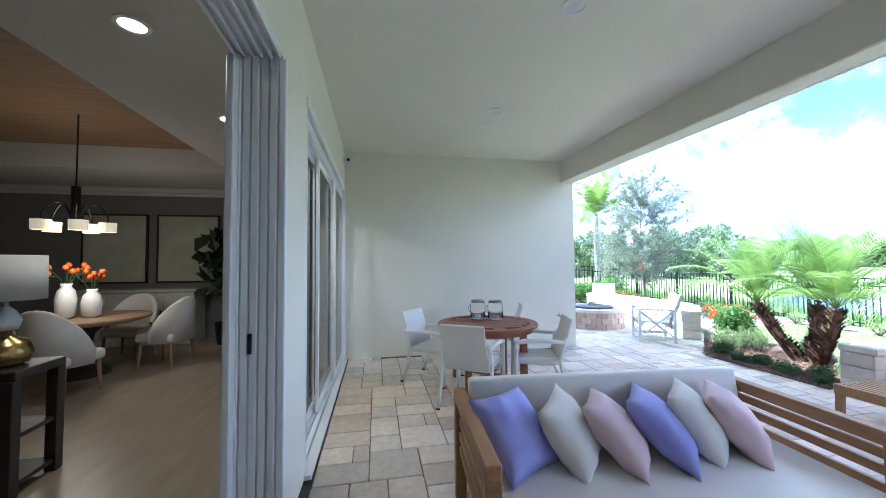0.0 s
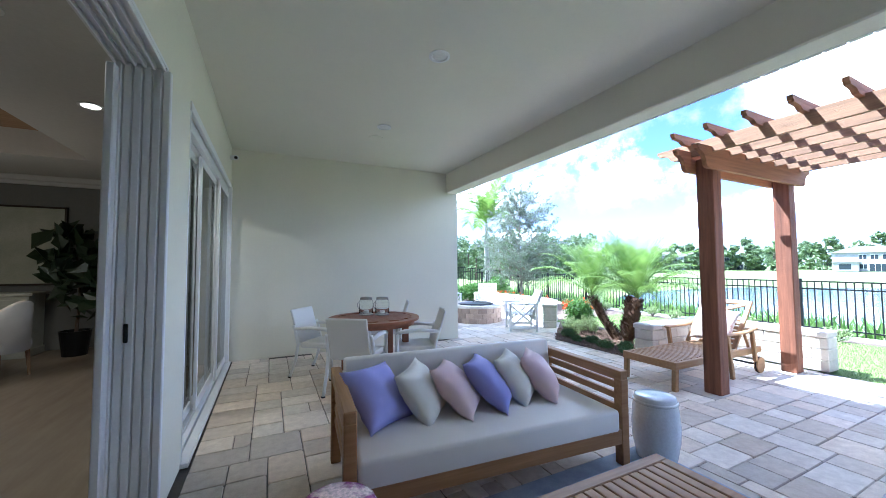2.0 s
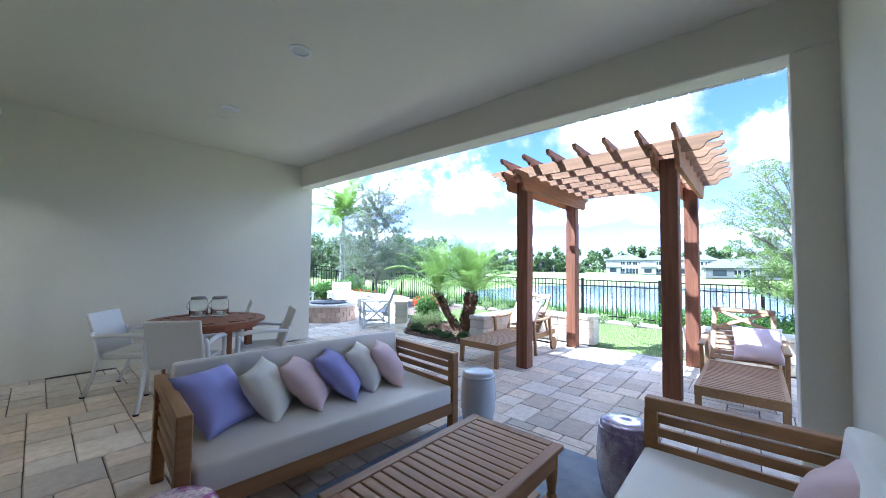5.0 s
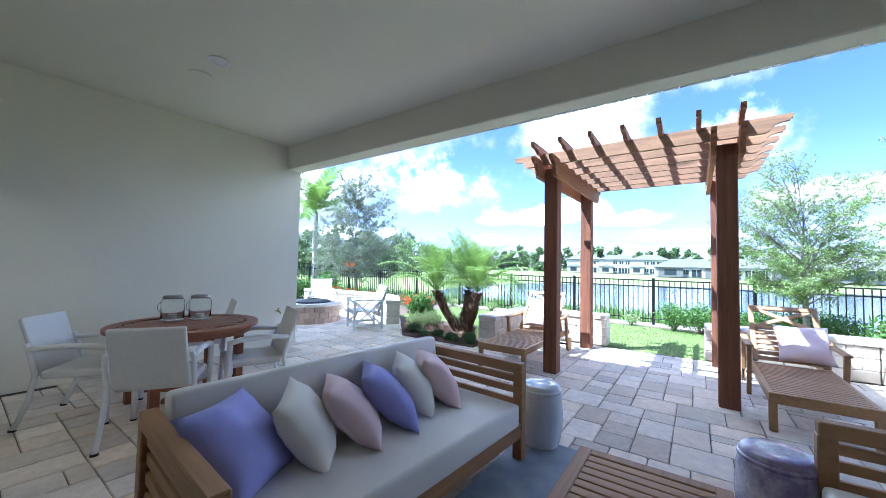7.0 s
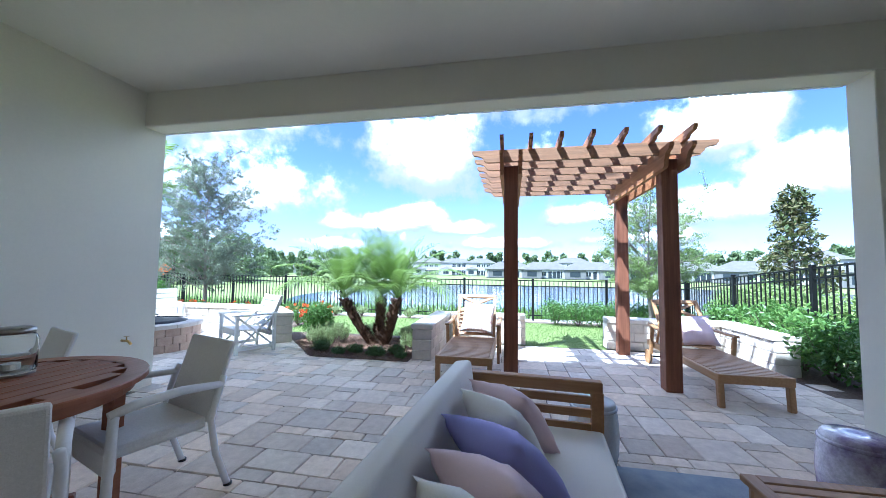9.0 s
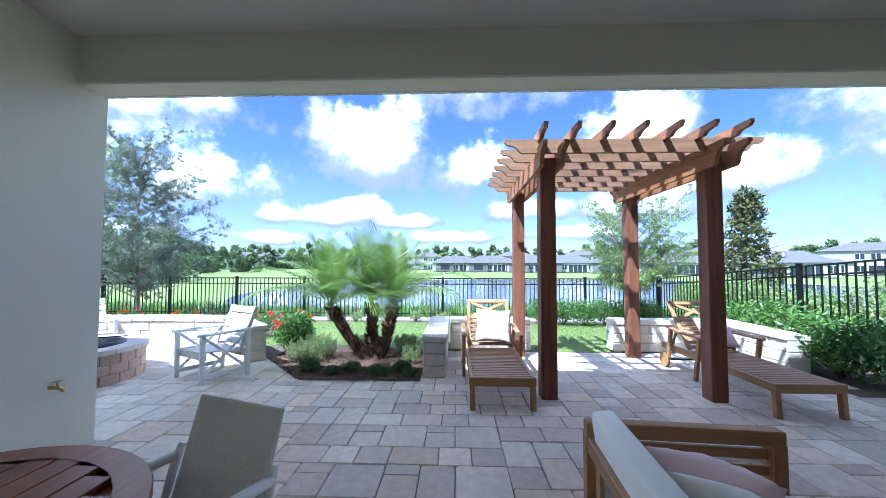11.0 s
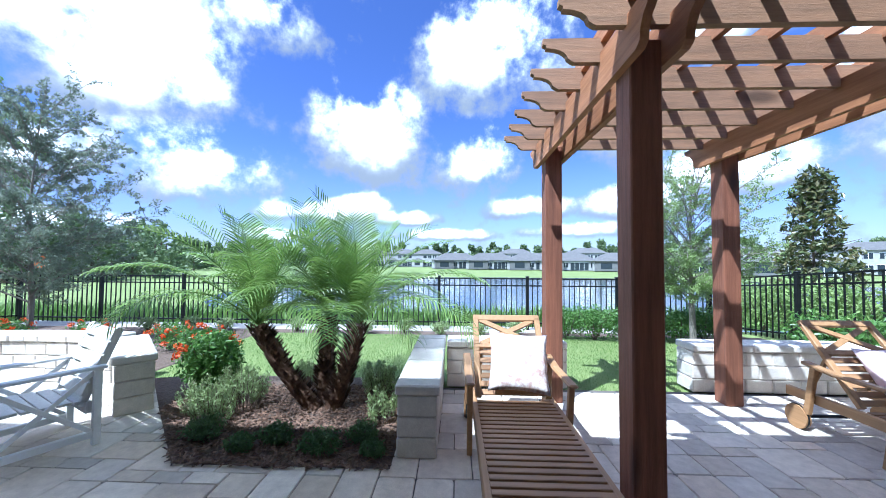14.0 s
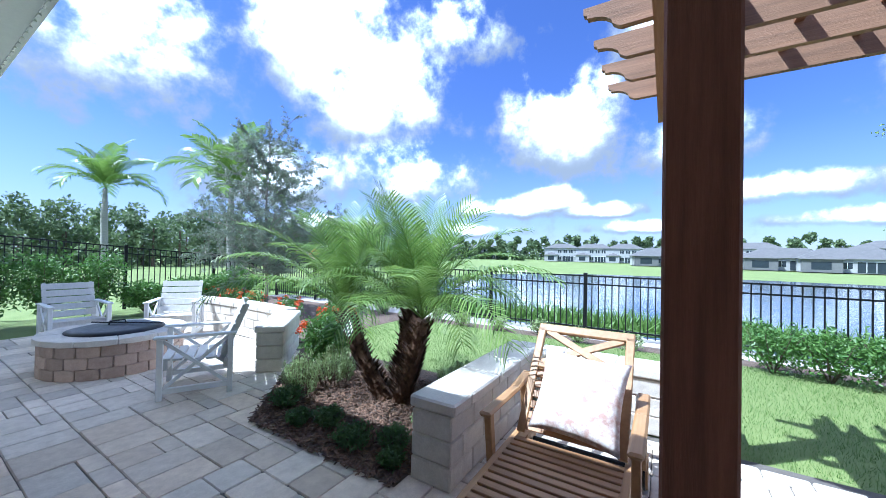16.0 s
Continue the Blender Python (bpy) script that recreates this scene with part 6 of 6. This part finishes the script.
def paving():
    U = 0.124
    nx, ny = int((6.66 - WX - 0.06) / U), int((10.2 + 2.0) / U)
    y_base = -2.0
    taken = np.zeros((nx, ny), bool)
    rg = random.Random(7)
    kinds = ((3, 2), (2, 3), (2, 2), (3, 2), (3, 3), (2, 2), (2, 1), (1, 2))
    got = []
    for j in range(ny):
        for i in range(nx):
            if taken[i, j]:
                continue
            opts = list(kinds[:6])
            rg.shuffle(opts)
            for a, b in opts + [(2, 1), (1, 2), (1, 1)]:
                if i + a <= nx and j + b <= ny and not taken[i:i + a, j:j + b].any():
                    taken[i:i + a, j:j + b] = True
                    got.append((WX + 0.06 + i * U, y_base + j * U, a, b))
                    break
    floor = solid("floor", B(WX - 0.02, 6.66, -2.0, 10.2, -0.15, -0.014), JOINT, "sand-filled bed of the paved patio", "floor")
    cov = solid("pavement_covered", B(WX, 3.2, SY, EY, -0.02, -0.0125), JOINT, "tan and grey concrete pavers of the covered patio", "paving")
    opn = solid("pavement_open", B(3.25, 6.66, -1.9, 9.9, -0.02, -0.0125), JOINT, "tan and grey concrete pavers of the open patio", "paving")
    shapes = {}
    for a in range(1, 4):
        for b in range(1, 4):
            for k in range(3):
                shapes[a, b, k] = mesh_of(tumbled(a * U, b * U, rg), "paver", PAVER)
    count = {0: 0, 1: 0}
    vs, fs = [], []
    for x, y, a, b in got:
        cx, cy = x + a * U / 2, y + b * U / 2
        if all(inside(x + i * a * U, y + j * b * U) for i in (0, 1) for j in (0, 1)) or (cx < OX and (cy > EY or cy < SY)):
            continue
        k = 0 if cx < 3.3 else 1
        near = (cy > -0.6 and cy < 5.6) if k == 0 else (cx < 5.6 and -0.2 < cy < 5.4)
        dz = rg.uniform(-0.002, 0.002)
        if near and count[k] < 300:
            count[k] += 1
            piece("paver", shapes[a, b, rg.randrange(3)], (cov, opn)[k], Matrix.Translation((x, y, dz)) @ pose(0, 0, 0, rg.uniform(-0.3, 0.3), rg.uniform(-0.3, 0.3), rg.uniform(-0.5, 0.5)))
        else:
            bm = tumbled(a * U, b * U, rg)
            o = len(vs)
            vs += [(x + v.co.x, y + v.co.y, v.co.z + dz) for v in bm.verts]
            bm.verts.index_update()
            fs += [tuple(o + v.index for v in f.verts) for f in bm.faces]
            bm.free()
    me = bpy.data.meshes.new("paver_field")
    me.from_pydata(vs, [], fs)
    me.materials.append(PAVER_J)
    tagged(new("paver_field", me), "tan and grey concrete pavers of the outer patio", "paving", "", "stuff")


paving()
